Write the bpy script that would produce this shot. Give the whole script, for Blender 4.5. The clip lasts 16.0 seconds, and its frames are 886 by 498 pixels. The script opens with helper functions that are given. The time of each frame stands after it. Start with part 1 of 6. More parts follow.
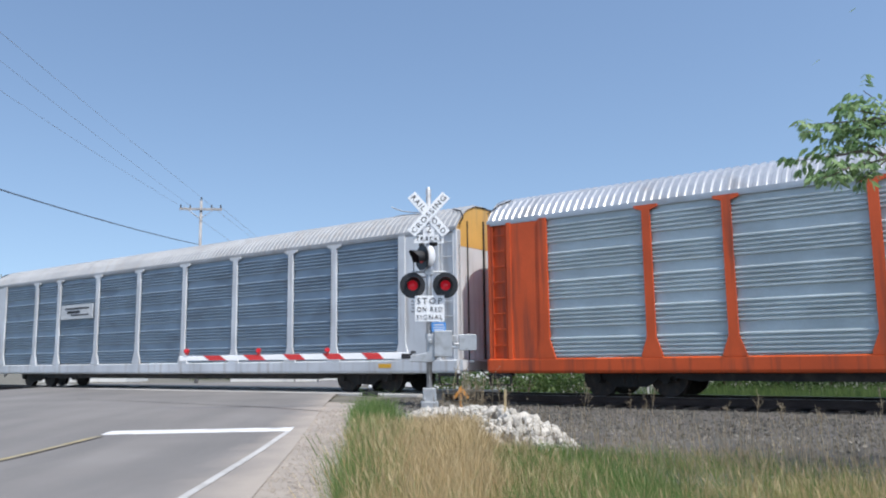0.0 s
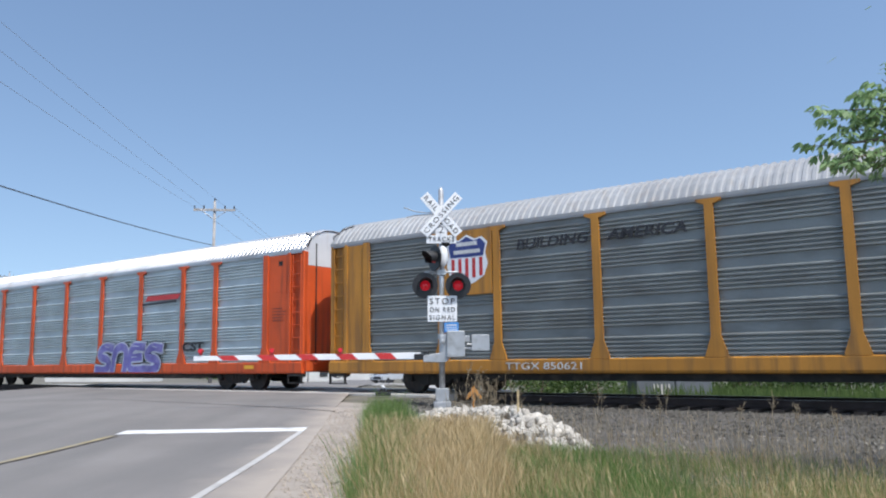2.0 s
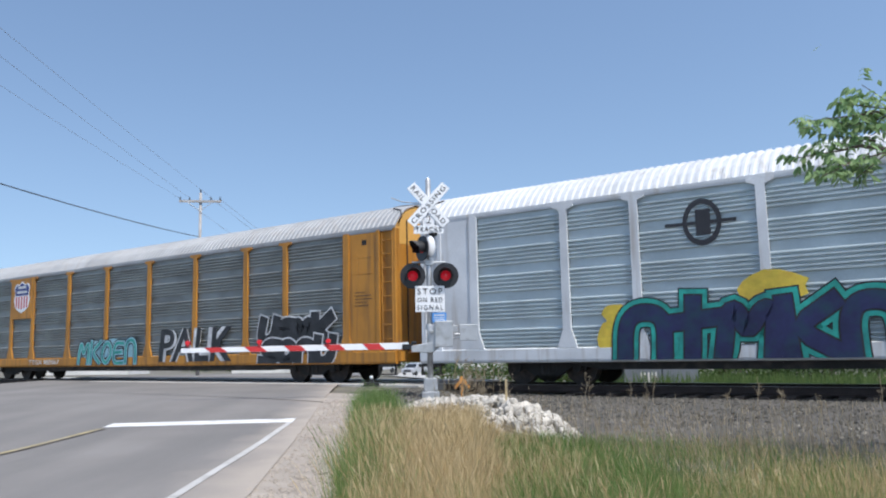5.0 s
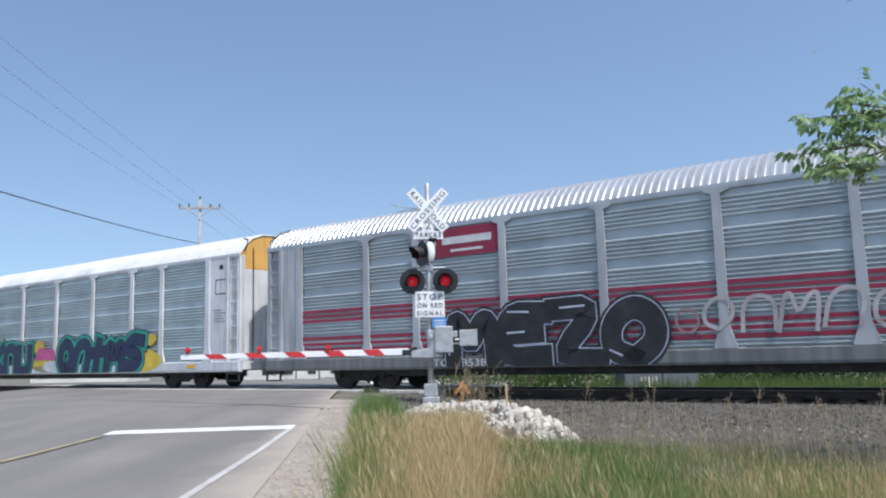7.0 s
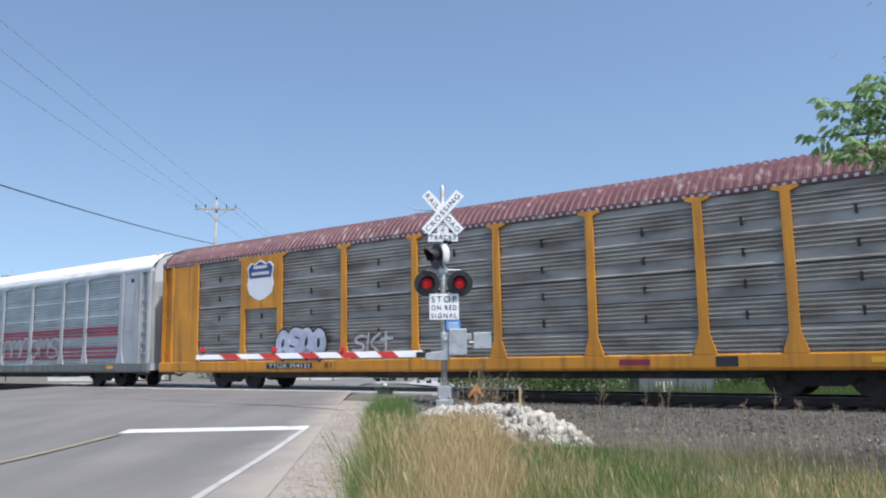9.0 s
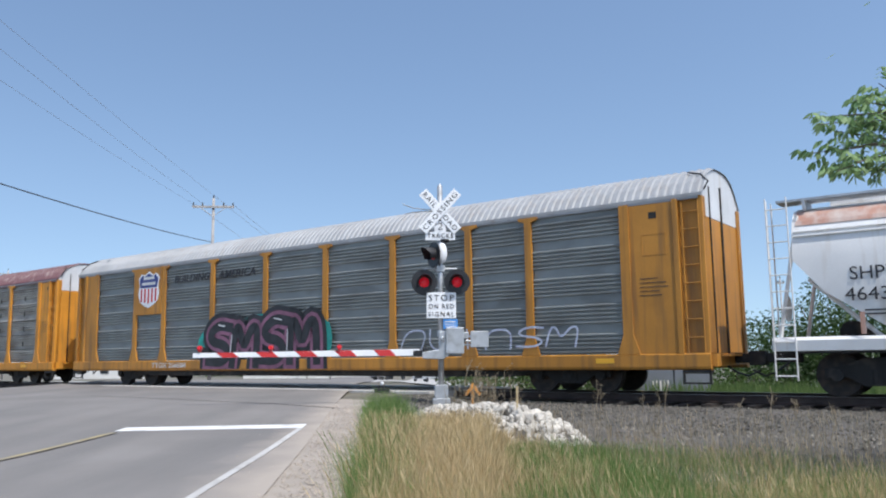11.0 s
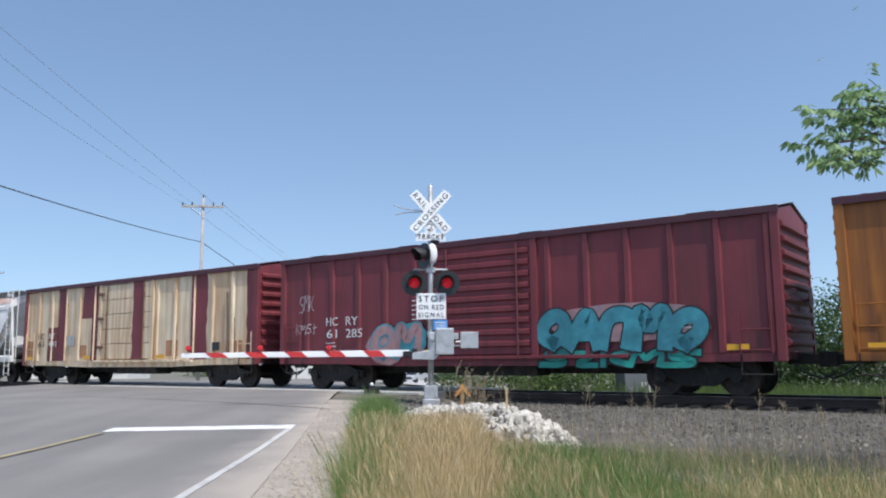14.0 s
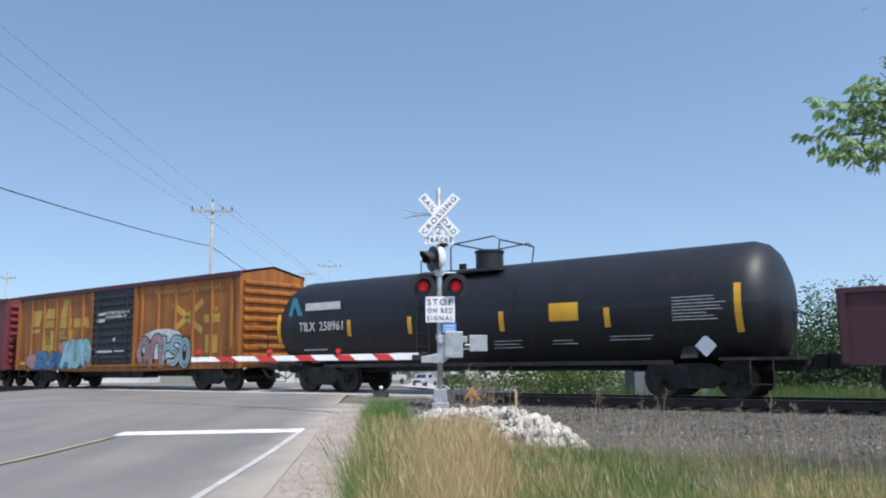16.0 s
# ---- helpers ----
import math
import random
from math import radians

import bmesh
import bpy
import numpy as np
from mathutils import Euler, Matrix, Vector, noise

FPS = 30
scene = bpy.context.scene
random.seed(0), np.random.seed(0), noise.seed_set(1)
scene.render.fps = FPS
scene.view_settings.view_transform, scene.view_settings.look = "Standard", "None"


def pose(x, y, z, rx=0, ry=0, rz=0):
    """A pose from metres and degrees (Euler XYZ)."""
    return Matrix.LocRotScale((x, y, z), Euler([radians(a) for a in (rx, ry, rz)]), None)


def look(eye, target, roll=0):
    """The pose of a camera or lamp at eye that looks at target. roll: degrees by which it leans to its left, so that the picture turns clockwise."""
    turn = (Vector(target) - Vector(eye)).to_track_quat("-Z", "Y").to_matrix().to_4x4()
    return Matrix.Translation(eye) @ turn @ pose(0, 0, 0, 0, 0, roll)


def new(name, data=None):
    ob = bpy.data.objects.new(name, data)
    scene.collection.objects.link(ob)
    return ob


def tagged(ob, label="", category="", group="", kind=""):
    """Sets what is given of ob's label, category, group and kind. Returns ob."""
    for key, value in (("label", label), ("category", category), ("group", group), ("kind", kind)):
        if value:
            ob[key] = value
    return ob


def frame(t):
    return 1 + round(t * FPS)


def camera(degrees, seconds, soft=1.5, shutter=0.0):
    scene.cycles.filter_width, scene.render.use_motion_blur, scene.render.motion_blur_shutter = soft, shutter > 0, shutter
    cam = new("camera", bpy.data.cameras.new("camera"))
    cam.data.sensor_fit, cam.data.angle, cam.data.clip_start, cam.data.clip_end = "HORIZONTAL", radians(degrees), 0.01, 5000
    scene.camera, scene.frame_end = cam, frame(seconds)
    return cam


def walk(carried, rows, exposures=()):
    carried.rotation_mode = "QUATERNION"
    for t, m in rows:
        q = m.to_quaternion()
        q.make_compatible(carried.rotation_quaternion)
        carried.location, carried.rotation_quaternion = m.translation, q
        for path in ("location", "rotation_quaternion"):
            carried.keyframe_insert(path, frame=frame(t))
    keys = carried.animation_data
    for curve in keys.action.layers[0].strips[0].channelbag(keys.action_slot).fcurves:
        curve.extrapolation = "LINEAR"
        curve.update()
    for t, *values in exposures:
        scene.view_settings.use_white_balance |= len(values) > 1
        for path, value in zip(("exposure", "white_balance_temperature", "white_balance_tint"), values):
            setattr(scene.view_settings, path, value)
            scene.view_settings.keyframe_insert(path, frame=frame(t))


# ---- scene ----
# ---- the camera ----
EYE = 0.96
cam = camera(58.5, 16.0, soft=2.05)
TURNS = [
    (0, -1.04, 7.96, -0.76), (0.5, -0.63, 8.13, -0.67), (1, -0.87, 8.21, -0.29), (1.5, -0.37, 8.24, -0.20),
    (2, -0.12, 7.99, -0.71), (2.5, -0.82, 7.79, -1.17), (3, -0.86, 7.54, -1.19), (3.2, -1.09, 7.40, -0.99),
    (5.3, -0.95, 7.26, -1.28), (5.5, -0.64, 7.34, -1.33), (6, -1.04, 7.45, -1.40), (6.5, -1.25, 7.75, -1.52),
    (7, -1.07, 7.65, -1.51), (7.5, -0.96, 7.58, -1.41), (8, -0.80, 7.67, -1.52), (8.5, -0.23, 7.86, -1.27),
    (9, 0.00, 7.85, -0.90), (11.5, -0.33, 7.73, -0.74), (12, -0.54, 7.62, -0.72), (12.5, -0.70, 7.32, -0.85),
    (13, -0.84, 7.45, -0.85), (13.5, -1.00, 7.29, -0.73), (14, -0.91, 7.80, -0.63), (14.5, -0.13, 7.45, -0.93),
    (15, -0.21, 7.51, -0.89), (15.5, -0.46, 7.68, -1.09), (16, -0.28, 8.04, -0.80)]
# a hand-held camera in a waiting car: it only turns, with a slight lean
walk(cam, [(t, pose(0, 0, EYE, 0, 0, yaw) @ pose(0, 0, 0, 90 + p) @ pose(0, 0, 0, 0, 0, r)) for t, yaw, p, r in TURNS], [(0, 0.26, 6330, 9.8), (16, 0.26, 6330, 9.8)])

# ---- sky and sun ----
world = bpy.data.worlds.new("sky")
scene.world = world
world.use_nodes = True
wn = world.node_tree.nodes
sky = wn.new("ShaderNodeTexSky")
sky.sky_type = "NISHITA"
sky.sun_disc = False
SUN_DIR = Vector((0.45, -0.62, 1.25)).normalized()
sky.sun_elevation = math.asin(SUN_DIR.z)
sky.sun_rotation = math.atan2(SUN_DIR.x, SUN_DIR.y)
sky.air_density, sky.dust_density, sky.ozone_density = 1.25, 1.1, 1.5
wtc, wmp = wn.new("ShaderNodeTexCoord"), wn.new("ShaderNodeMapping")
wmp.inputs["Location"].default_value = (0, 0, 0.14)
world.node_tree.links.new(wtc.outputs["Generated"], wmp.inputs[0])
world.node_tree.links.new(wmp.outputs[0], sky.inputs[0])
world.node_tree.links.new(sky.outputs[0], wn["Background"].inputs[0])
wn["Background"].inputs[1].default_value = 0.15
sun = new("sun", bpy.data.lights.new("sun", "SUN"))
sun.data.energy, sun.data.angle, sun.data.color = 3.35, radians(0.5), (1.0, 0.96, 0.9)
sun.matrix_world = look(SUN_DIR * 80, (0, 0, 0))

# ---- materials ----
def mat(name, col, rough=0.6, metal=0.0, var=0.18, scale=1.5, fine=40.0, bump=0.15, dirt=None, amount=0.35, streak=(1, 1, 1), random_hue=0.0, island=False):
    """Paint, metal or mineral with blotches, grain, fine relief and, where dirt is given, stains of that colour."""
    m = bpy.data.materials.new(name)
    m.use_nodes = True
    nt, n = m.node_tree, m.node_tree.nodes
    b = n["Principled BSDF"]
    b.inputs["Roughness"].default_value, b.inputs["Metallic"].default_value = rough, metal
    tc = n.new("ShaderNodeTexCoord")
    def noise_at(sc, detail, stretch=(1, 1, 1)):
        mp = n.new("ShaderNodeMapping")
        mp.inputs["Scale"].default_value = stretch
        nt.links.new(tc.outputs["Object"], mp.inputs[0])
        t = n.new("ShaderNodeTexNoise")
        t.inputs["Scale"].default_value, t.inputs["Detail"].default_value = sc, detail
        nt.links.new(mp.outputs[0], t.inputs["Vector"])
        return t.outputs["Fac"]
    def ramp(sock, a, c, lo, hi):
        r = n.new("ShaderNodeValToRGB")
        r.color_ramp.elements[0].position, r.color_ramp.elements[1].position = a, c
        r.color_ramp.elements[0].color, r.color_ramp.elements[1].color = (*lo, 1), (*hi, 1)
        nt.links.new(sock, r.inputs[0])
        return r.outputs[0]
    def mix(kind, fac, a, c):
        x = n.new("ShaderNodeMix")
        x.data_type, x.blend_type = "RGBA", kind
        for sock, v in ((x.inputs[0], fac), (x.inputs[6], a), (x.inputs[7], c)):
            if isinstance(v, (int, float)):
                sock.default_value = v
            else:
                nt.links.new(v, sock)
        return x.outputs[2]
    lo, hi = [c * (1 - var) for c in col], [min(1, c * (1 + var)) for c in col]
    base = ramp(noise_at(scale, 5), 0.3, 0.7, lo, hi)
    grain = ramp(noise_at(fine, 3), 0.25, 0.75, [1 - var * 0.7] * 3, [1.0] * 3)
    out = mix("MULTIPLY", 1.0, base, grain)
    if dirt:
        f = ramp(noise_at(scale * 1.7, 6, streak), 0.62 - amount * 0.5, 0.72, (0, 0, 0), (0.85, 0.85, 0.85))
        d = n.new("ShaderNodeRGB")
        d.outputs[0].default_value = (*dirt, 1)
        out = mix("MIX", f, out, d.outputs[0])
    if random_hue or island:
        if island:
            src = n.new("ShaderNodeNewGeometry").outputs["Random Per Island"]
        else:
            src = n.new("ShaderNodeObjectInfo").outputs["Random"]
        k = random_hue or 0.35
        out = mix("MULTIPLY", 1.0, out, ramp(src, 0.0, 1.0, [1 - k] * 3, [1.0] * 3))
    nt.links.new(out, b.inputs["Base Color"])
    if bump:
        bp = n.new("ShaderNodeBump")
        bp.inputs["Strength"].default_value, bp.inputs["Distance"].default_value = bump, 0.01
        nt.links.new(noise_at(fine, 4), bp.inputs["Height"])
        nt.links.new(bp.outputs[0], b.inputs["Normal"])
    return m

def glow(name, col, strength):
    m = bpy.data.materials.new(name)
    m.use_nodes = True
    b = m.node_tree.nodes["Principled BSDF"]
    b.inputs["Base Color"].default_value = (*col, 1)
    b.inputs["Roughness"].default_value = 0.2
    b.inputs["Emission Color"].default_value, b.inputs["Emission Strength"].default_value = (*col, 1), strength
    return m

def leaf_mat(name, a, c, through_light=0.42):
    m = mat(name, a, rough=0.55, var=0.25, scale=0.8, fine=14, bump=0.0)
    nt, n = m.node_tree, m.node_tree.nodes
    b = n["Principled BSDF"]
    g = n.new("ShaderNodeNewGeometry")
    r = n.new("ShaderNodeValToRGB")
    r.color_ramp.elements[0].color, r.color_ramp.elements[1].color = (*a, 1), (*c, 1)
    nt.links.new(g.outputs["Random Per Island"], r.inputs[0])
    nt.links.new(r.outputs[0], b.inputs["Base Color"])
    tr = n.new("ShaderNodeBsdfTranslucent")
    nt.links.new(r.outputs[0], tr.inputs[0])
    mx = n.new("ShaderNodeMixShader")
    mx.inputs[0].default_value = through_light
    nt.links.new(b.outputs[0], mx.inputs[1])
    nt.links.new(tr.outputs[0], mx.inputs[2])
    nt.links.new(mx.outputs[0], n["Material Output"].inputs[0])
    return m

RUST = (0.16, 0.07, 0.035)
GRIME = (0.09, 0.075, 0.06)
M = {
    "asphalt": mat("asphalt", (0.232, 0.214, 0.197), 0.9, var=0.14, scale=0.35, fine=60, bump=0.5, dirt=(0.165, 0.155, 0.145), amount=0.42, streak=(1.6, 0.22, 1)),
    "shoulder": mat("gravel_shoulder", (0.41, 0.355, 0.30), 0.95, var=0.16, scale=1.2, fine=50, bump=0.6, dirt=(0.33, 0.285, 0.235)),
    "soil": mat("dry_soil", (0.20, 0.18, 0.145), 0.95, var=0.3, scale=0.7, fine=25, bump=0.8, dirt=(0.13, 0.13, 0.08), amount=0.35),
    "white_line": mat("white_road_paint", (0.78, 0.77, 0.74), 0.7, var=0.1, scale=2, fine=50, bump=0.3, dirt=(0.40, 0.39, 0.37), amount=0.12),
    "worn_line": mat("worn_white_road_paint", (0.56, 0.54, 0.51), 0.8, var=0.14, scale=2, fine=50, bump=0.3, dirt=(0.33, 0.31, 0.28), amount=0.3),
    "yellow_line": mat("faded_yellow_paint", (0.38, 0.31, 0.17), 0.8, var=0.2, scale=2, fine=50, bump=0.3, dirt=(0.27, 0.25, 0.21), amount=0.45),
    "concrete": mat("concrete", (0.50, 0.48, 0.45), 0.9, var=0.15, scale=0.8, fine=50, bump=0.4, dirt=(0.3, 0.28, 0.25), amount=0.3),
    "ballast": mat("grey_ballast", (0.105, 0.096, 0.08), 0.95, var=0.3, scale=1.0, fine=26, bump=1.0, dirt=(0.13, 0.12, 0.115), amount=0.4),
    "stone": mat("ballast_stone", (0.19, 0.174, 0.146), 0.9, var=0.2, scale=3, fine=50, island=True, random_hue=0.85),
    "toe_stone": mat("pale_gravel_stone", (0.40, 0.36, 0.295), 0.9, var=0.2, scale=3, fine=50, island=True, random_hue=0.7),
    "rock": mat("pale_limestone", (0.68, 0.63, 0.55), 0.9, var=0.2, scale=4, fine=40, bump=0.6, dirt=(0.40, 0.36, 0.30), amount=0.3, random_hue=0.3),
    "rail": mat("rusty_rail", (0.07, 0.05, 0.042), 0.75, 0.3, var=0.25, scale=3, fine=40, bump=0.3),
    "rail_head": mat("worn_rail_head", (0.35, 0.34, 0.33), 0.35, 0.9, var=0.1),
    "tie": mat("dark_timber", (0.055, 0.045, 0.038), 0.9, var=0.3, scale=4, fine=30, bump=0.6),
    "under": mat("black_underframe", (0.022, 0.021, 0.02), 0.8, var=0.3, scale=2, fine=25, dirt=(0.07, 0.055, 0.045), amount=0.25),
    "wheel": mat("wheel_steel", (0.04, 0.035, 0.032), 0.6, 0.5, var=0.3, scale=4, dirt=(0.09, 0.06, 0.045), amount=0.4),
    "galv": mat("galvanised_steel", (0.52, 0.53, 0.54), 0.45, 0.6, var=0.14, scale=3, fine=30, bump=0.05, dirt=(0.32, 0.31, 0.30), amount=0.2),
    "white": mat("white_paint", (0.76, 0.77, 0.78), 0.5, var=0.07, scale=1, fine=30, bump=0.08, dirt=(0.46, 0.42, 0.37), amount=0.14, streak=(2.5, 2.5, 0.3)),
    "sign_white": mat("white_sign_sheeting", (0.82, 0.83, 0.84), 0.35, var=0.04, scale=2, bump=0.0),
    "black": mat("black_paint", (0.018, 0.018, 0.02), 0.45, var=0.25, scale=2, fine=30, bump=0.05),
    "ink": mat("black_lettering", (0.03, 0.03, 0.035), 0.6, var=0.15),
    "red": mat("red_sheeting", (0.55, 0.035, 0.035), 0.4, var=0.1),
    "lens": glow("red_signal_lens", (0.55, 0.012, 0.025), 0.28),
    "blue": mat("blue_sheeting", (0.06, 0.24, 0.58), 0.4, var=0.1),
    "orange_wood": mat("orange_marker_paint", (0.75, 0.33, 0.07), 0.6, var=0.2, scale=6),
    "lath": mat("wooden_lath", (0.52, 0.40, 0.22), 0.8, var=0.2, scale=8),
    # weathered timber, its colour lightened to imitate haze over the shaft
    "pole": mat("weathered_pole_timber", (0.42, 0.40, 0.38), 0.9, var=0.2, scale=2, fine=30, streak=(4, 4, 0.2), dirt=(0.30, 0.27, 0.25)),
    "thin_wire": mat("dull_aluminium_wire", (0.26, 0.27, 0.29), 0.6, var=0.1, bump=0),
    "wire": mat("cable", (0.05, 0.05, 0.055), 0.6, var=0.1, bump=0),
    "bark": mat("bark", (0.14, 0.11, 0.085), 0.95, var=0.3, scale=6, fine=30, bump=0.8),
    "leaf": leaf_mat("ash_leaf", (0.16, 0.28, 0.11), (0.40, 0.53, 0.26)),
    "bush": leaf_mat("bush_leaf", (0.035, 0.085, 0.02), (0.15, 0.22, 0.06)),
    # the bush leaf again, darkened so its colour holds the shadow
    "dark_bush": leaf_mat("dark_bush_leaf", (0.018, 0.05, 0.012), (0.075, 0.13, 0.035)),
    "green": leaf_mat("green_grass", (0.07, 0.155, 0.03), (0.23, 0.31, 0.09)),
    "tan": leaf_mat("dry_grass", (0.42, 0.29, 0.13), (0.72, 0.57, 0.32)),
    "weed": leaf_mat("weed_stem", (0.20, 0.16, 0.10), (0.52, 0.42, 0.28)),
    "yellow_mark": mat("yellow_marker", (0.80, 0.42, 0.03), 0.5, var=0.1),
    "bars": mat("white_lettering", (0.66, 0.66, 0.65), 0.6, var=0.15, scale=6),
    "glass": mat("car_glass", (0.03, 0.035, 0.04), 0.08, var=0.05, bump=0),
    "silver_car": mat("silver_car_paint", (0.55, 0.56, 0.58), 0.3, 0.4, var=0.05, bump=0),
    "dark_car": mat("dark_car_paint", (0.09, 0.10, 0.12), 0.3, 0.3, var=0.05, bump=0),
    "facade": mat("pale_facade", (0.66, 0.65, 0.62), 0.8, var=0.1, scale=0.5),
    "roofing": mat("grey_roofing", (0.25, 0.25, 0.26), 0.8, var=0.15, scale=0.5),
    "cabinet": mat("aluminium_cabinet", (0.17, 0.19, 0.22), 0.5, 0.2, var=0.06, scale=1.5, bump=0.05),
}

def dusted(m, col):
    """Lays pale dust over the strip of asphalt beside the verge, thinning out unevenly towards the lane."""
    nt, n = m.node_tree, m.node_tree.nodes
    b = n["Principled BSDF"]
    base = b.inputs["Base Color"].links[0].from_socket
    tc, sep = n.new("ShaderNodeTexCoord"), n.new("ShaderNodeSeparateXYZ")
    nt.links.new(tc.outputs["Object"], sep.inputs[0])
    nz = n.new("ShaderNodeTexNoise")
    nz.inputs["Scale"].default_value, nz.inputs["Detail"].default_value = 1.3, 6
    nt.links.new(tc.outputs["Object"], nz.inputs["Vector"])
    def calc(op, a, c):
        k = n.new("ShaderNodeMath")
        k.operation = op
        for sock, v in ((k.inputs[0], a), (k.inputs[1], c)):
            if isinstance(v, (int, float)):
                sock.default_value = v
            else:
                nt.links.new(v, sock)
        return k.outputs[0]
    d = calc("ADD", calc("ADD", sep.outputs[0], calc("MULTIPLY", sep.outputs[1], 0.05)), calc("MULTIPLY", nz.outputs["Fac"], 0.9))
    mr = n.new("ShaderNodeMapRange")
    mr.inputs["From Min"].default_value, mr.inputs["From Max"].default_value, mr.inputs["To Max"].default_value = -1.75, -0.92, 1.0
    nt.links.new(d, mr.inputs["Value"])
    x = n.new("ShaderNodeMix")
    x.data_type = "RGBA"
    x.inputs[7].default_value = (*col, 1)
    nt.links.new(mr.outputs[0], x.inputs[0])
    nt.links.new(base, x.inputs[6])
    nt.links.new(x.outputs[2], b.inputs["Base Color"])
dusted(M["asphalt"], (0.40, 0.345, 0.29))

def paint(name, col, dirt=GRIME, amount=0.3, rough=0.55, var=0.14, metal=0.0):
    return mat(name, col, rough, metal, var=var, scale=0.9, fine=25, bump=0.1, dirt=dirt, amount=amount, streak=(3.0, 3.0, 0.22))

# ---- building helpers ----
class Geo:
    """Collects simple solids into one mesh."""
    def __init__(self):
        self.v, self.f = [], []
    def add(self, v, f):
        k = len(self.v)
        self.v += [tuple(p) for p in v]
        self.f += [tuple(i + k for i in q) for q in f]
        return self
    def box(self, x0, x1, y0, y1, z0, z1):
        return self.add([(x, y, z) for z in (z0, z1) for y in (y0, y1) for x in (x0, x1)],
                        [(0, 2, 3, 1), (4, 5, 7, 6), (0, 1, 5, 4), (2, 6, 7, 3), (0, 4, 6, 2), (1, 3, 7, 5)])
    def obox(self, c, ax, ay, az):
        """A box round c with half-axes ax, ay, az."""
        c, ax, ay, az = map(Vector, (c, ax, ay, az))
        return self.add([c + ax * i + ay * j + az * k for k in (-1, 1) for j in (-1, 1) for i in (-1, 1)],
                        [(0, 2, 3, 1), (4, 5, 7, 6), (0, 1, 5, 4), (2, 6, 7, 3), (0, 4, 6, 2), (1, 3, 7, 5)])
    def prism(self, poly, a, c, place):
        """A polygon of (p, q) drawn out from a to c; place(p, q, r) gives the point."""
        n = len(poly)
        return self.add([place(p, q, a) for p, q in poly] + [place(p, q, c) for p, q in poly],
                        [tuple(range(n))[::-1], tuple(range(n, 2 * n))] + [(i, (i + 1) % n, n + (i + 1) % n, n + i) for i in range(n)])
    def tube(self, p0, p1, r0, r1=None, seg=10, caps=True):
        p0, p1 = Vector(p0), Vector(p1)
        r1 = r0 if r1 is None else r1
        w = (p1 - p0).normalized()
        u = w.orthogonal().normalized()
        t = w.cross(u)
        ring = [u * math.cos(2 * math.pi * i / seg) + t * math.sin(2 * math.pi * i / seg) for i in range(seg)]
        f = [(i, (i + 1) % seg, seg + (i + 1) % seg, seg + i) for i in range(seg)]
        if caps:
            f += [tuple(range(seg))[::-1], tuple(range(seg, 2 * seg))]
        return self.add([p0 + q * r0 for q in ring] + [p1 + q * r1 for q in ring], f)
    def path(self, pts, r, seg=6):
        """One bent round bar through pts."""
        pts = [Vector(p) for p in pts]
        rows = []
        for i, p in enumerate(pts):
            w = (pts[min(i + 1, len(pts) - 1)] - pts[max(i - 1, 0)]).normalized()
            u = w.cross(Vector((0.13, 0.31, 0.94))).normalized()
            t = w.cross(u)
            rows.append([p + (u * math.cos(2 * math.pi * k / seg) + t * math.sin(2 * math.pi * k / seg)) * r for k in range(seg)])
        n = len(rows)
        f = [(i * seg + k, i * seg + (k + 1) % seg, (i + 1) * seg + (k + 1) % seg, (i + 1) * seg + k) for i in range(n - 1) for k in range(seg)]
        return self.add([q for row in rows for q in row], f + [tuple(range(seg)), tuple(range((n - 1) * seg, n * seg))])
    def grid(self, rows):
        n = len(rows[0])
        return self.add([p for r in rows for p in r], [(i * n + j, i * n + j + 1, (i + 1) * n + j + 1, (i + 1) * n + j) for i in range(len(rows) - 1) for j in range(n - 1)])
    def revolve(self, profile, place, seg=24):
        """Profile of (along, radius); place(along, u, v)."""
        rows = [[place(a, r * math.cos(2 * math.pi * j / seg), r * math.sin(2 * math.pi * j / seg)) for j in range(seg + 1)] for a, r in profile]
        return self.grid(rows)

def part(name, geo, material, parent=None, label="", smooth=False, bevel=0.0):
    me = bpy.data.meshes.new(name)
    me.from_pydata(geo.v, [], geo.f)
    me.validate()
    bm = bmesh.new()
    bm.from_mesh(me)
    bmesh.ops.recalc_face_normals(bm, faces=bm.faces)
    bm.to_mesh(me)
    bm.free()
    me.materials.append(material)
    if smooth:
        me.polygons.foreach_set("use_smooth", [True] * len(me.polygons))
    ob = new(name, me)
    ob.parent = parent
    if bevel:
        b = ob.modifiers.new("edge", "BEVEL")
        b.width, b.segments, b.limit_method = bevel, 2, "ANGLE"
    return tagged(ob, label) if label else ob

def thing(name, label, category, m=None, group="", kind=""):
    e = new(name)
    e.empty_display_size = 0.2
    if m is not None:
        e.matrix_basis = m
    return tagged(e, label, category, group, kind)

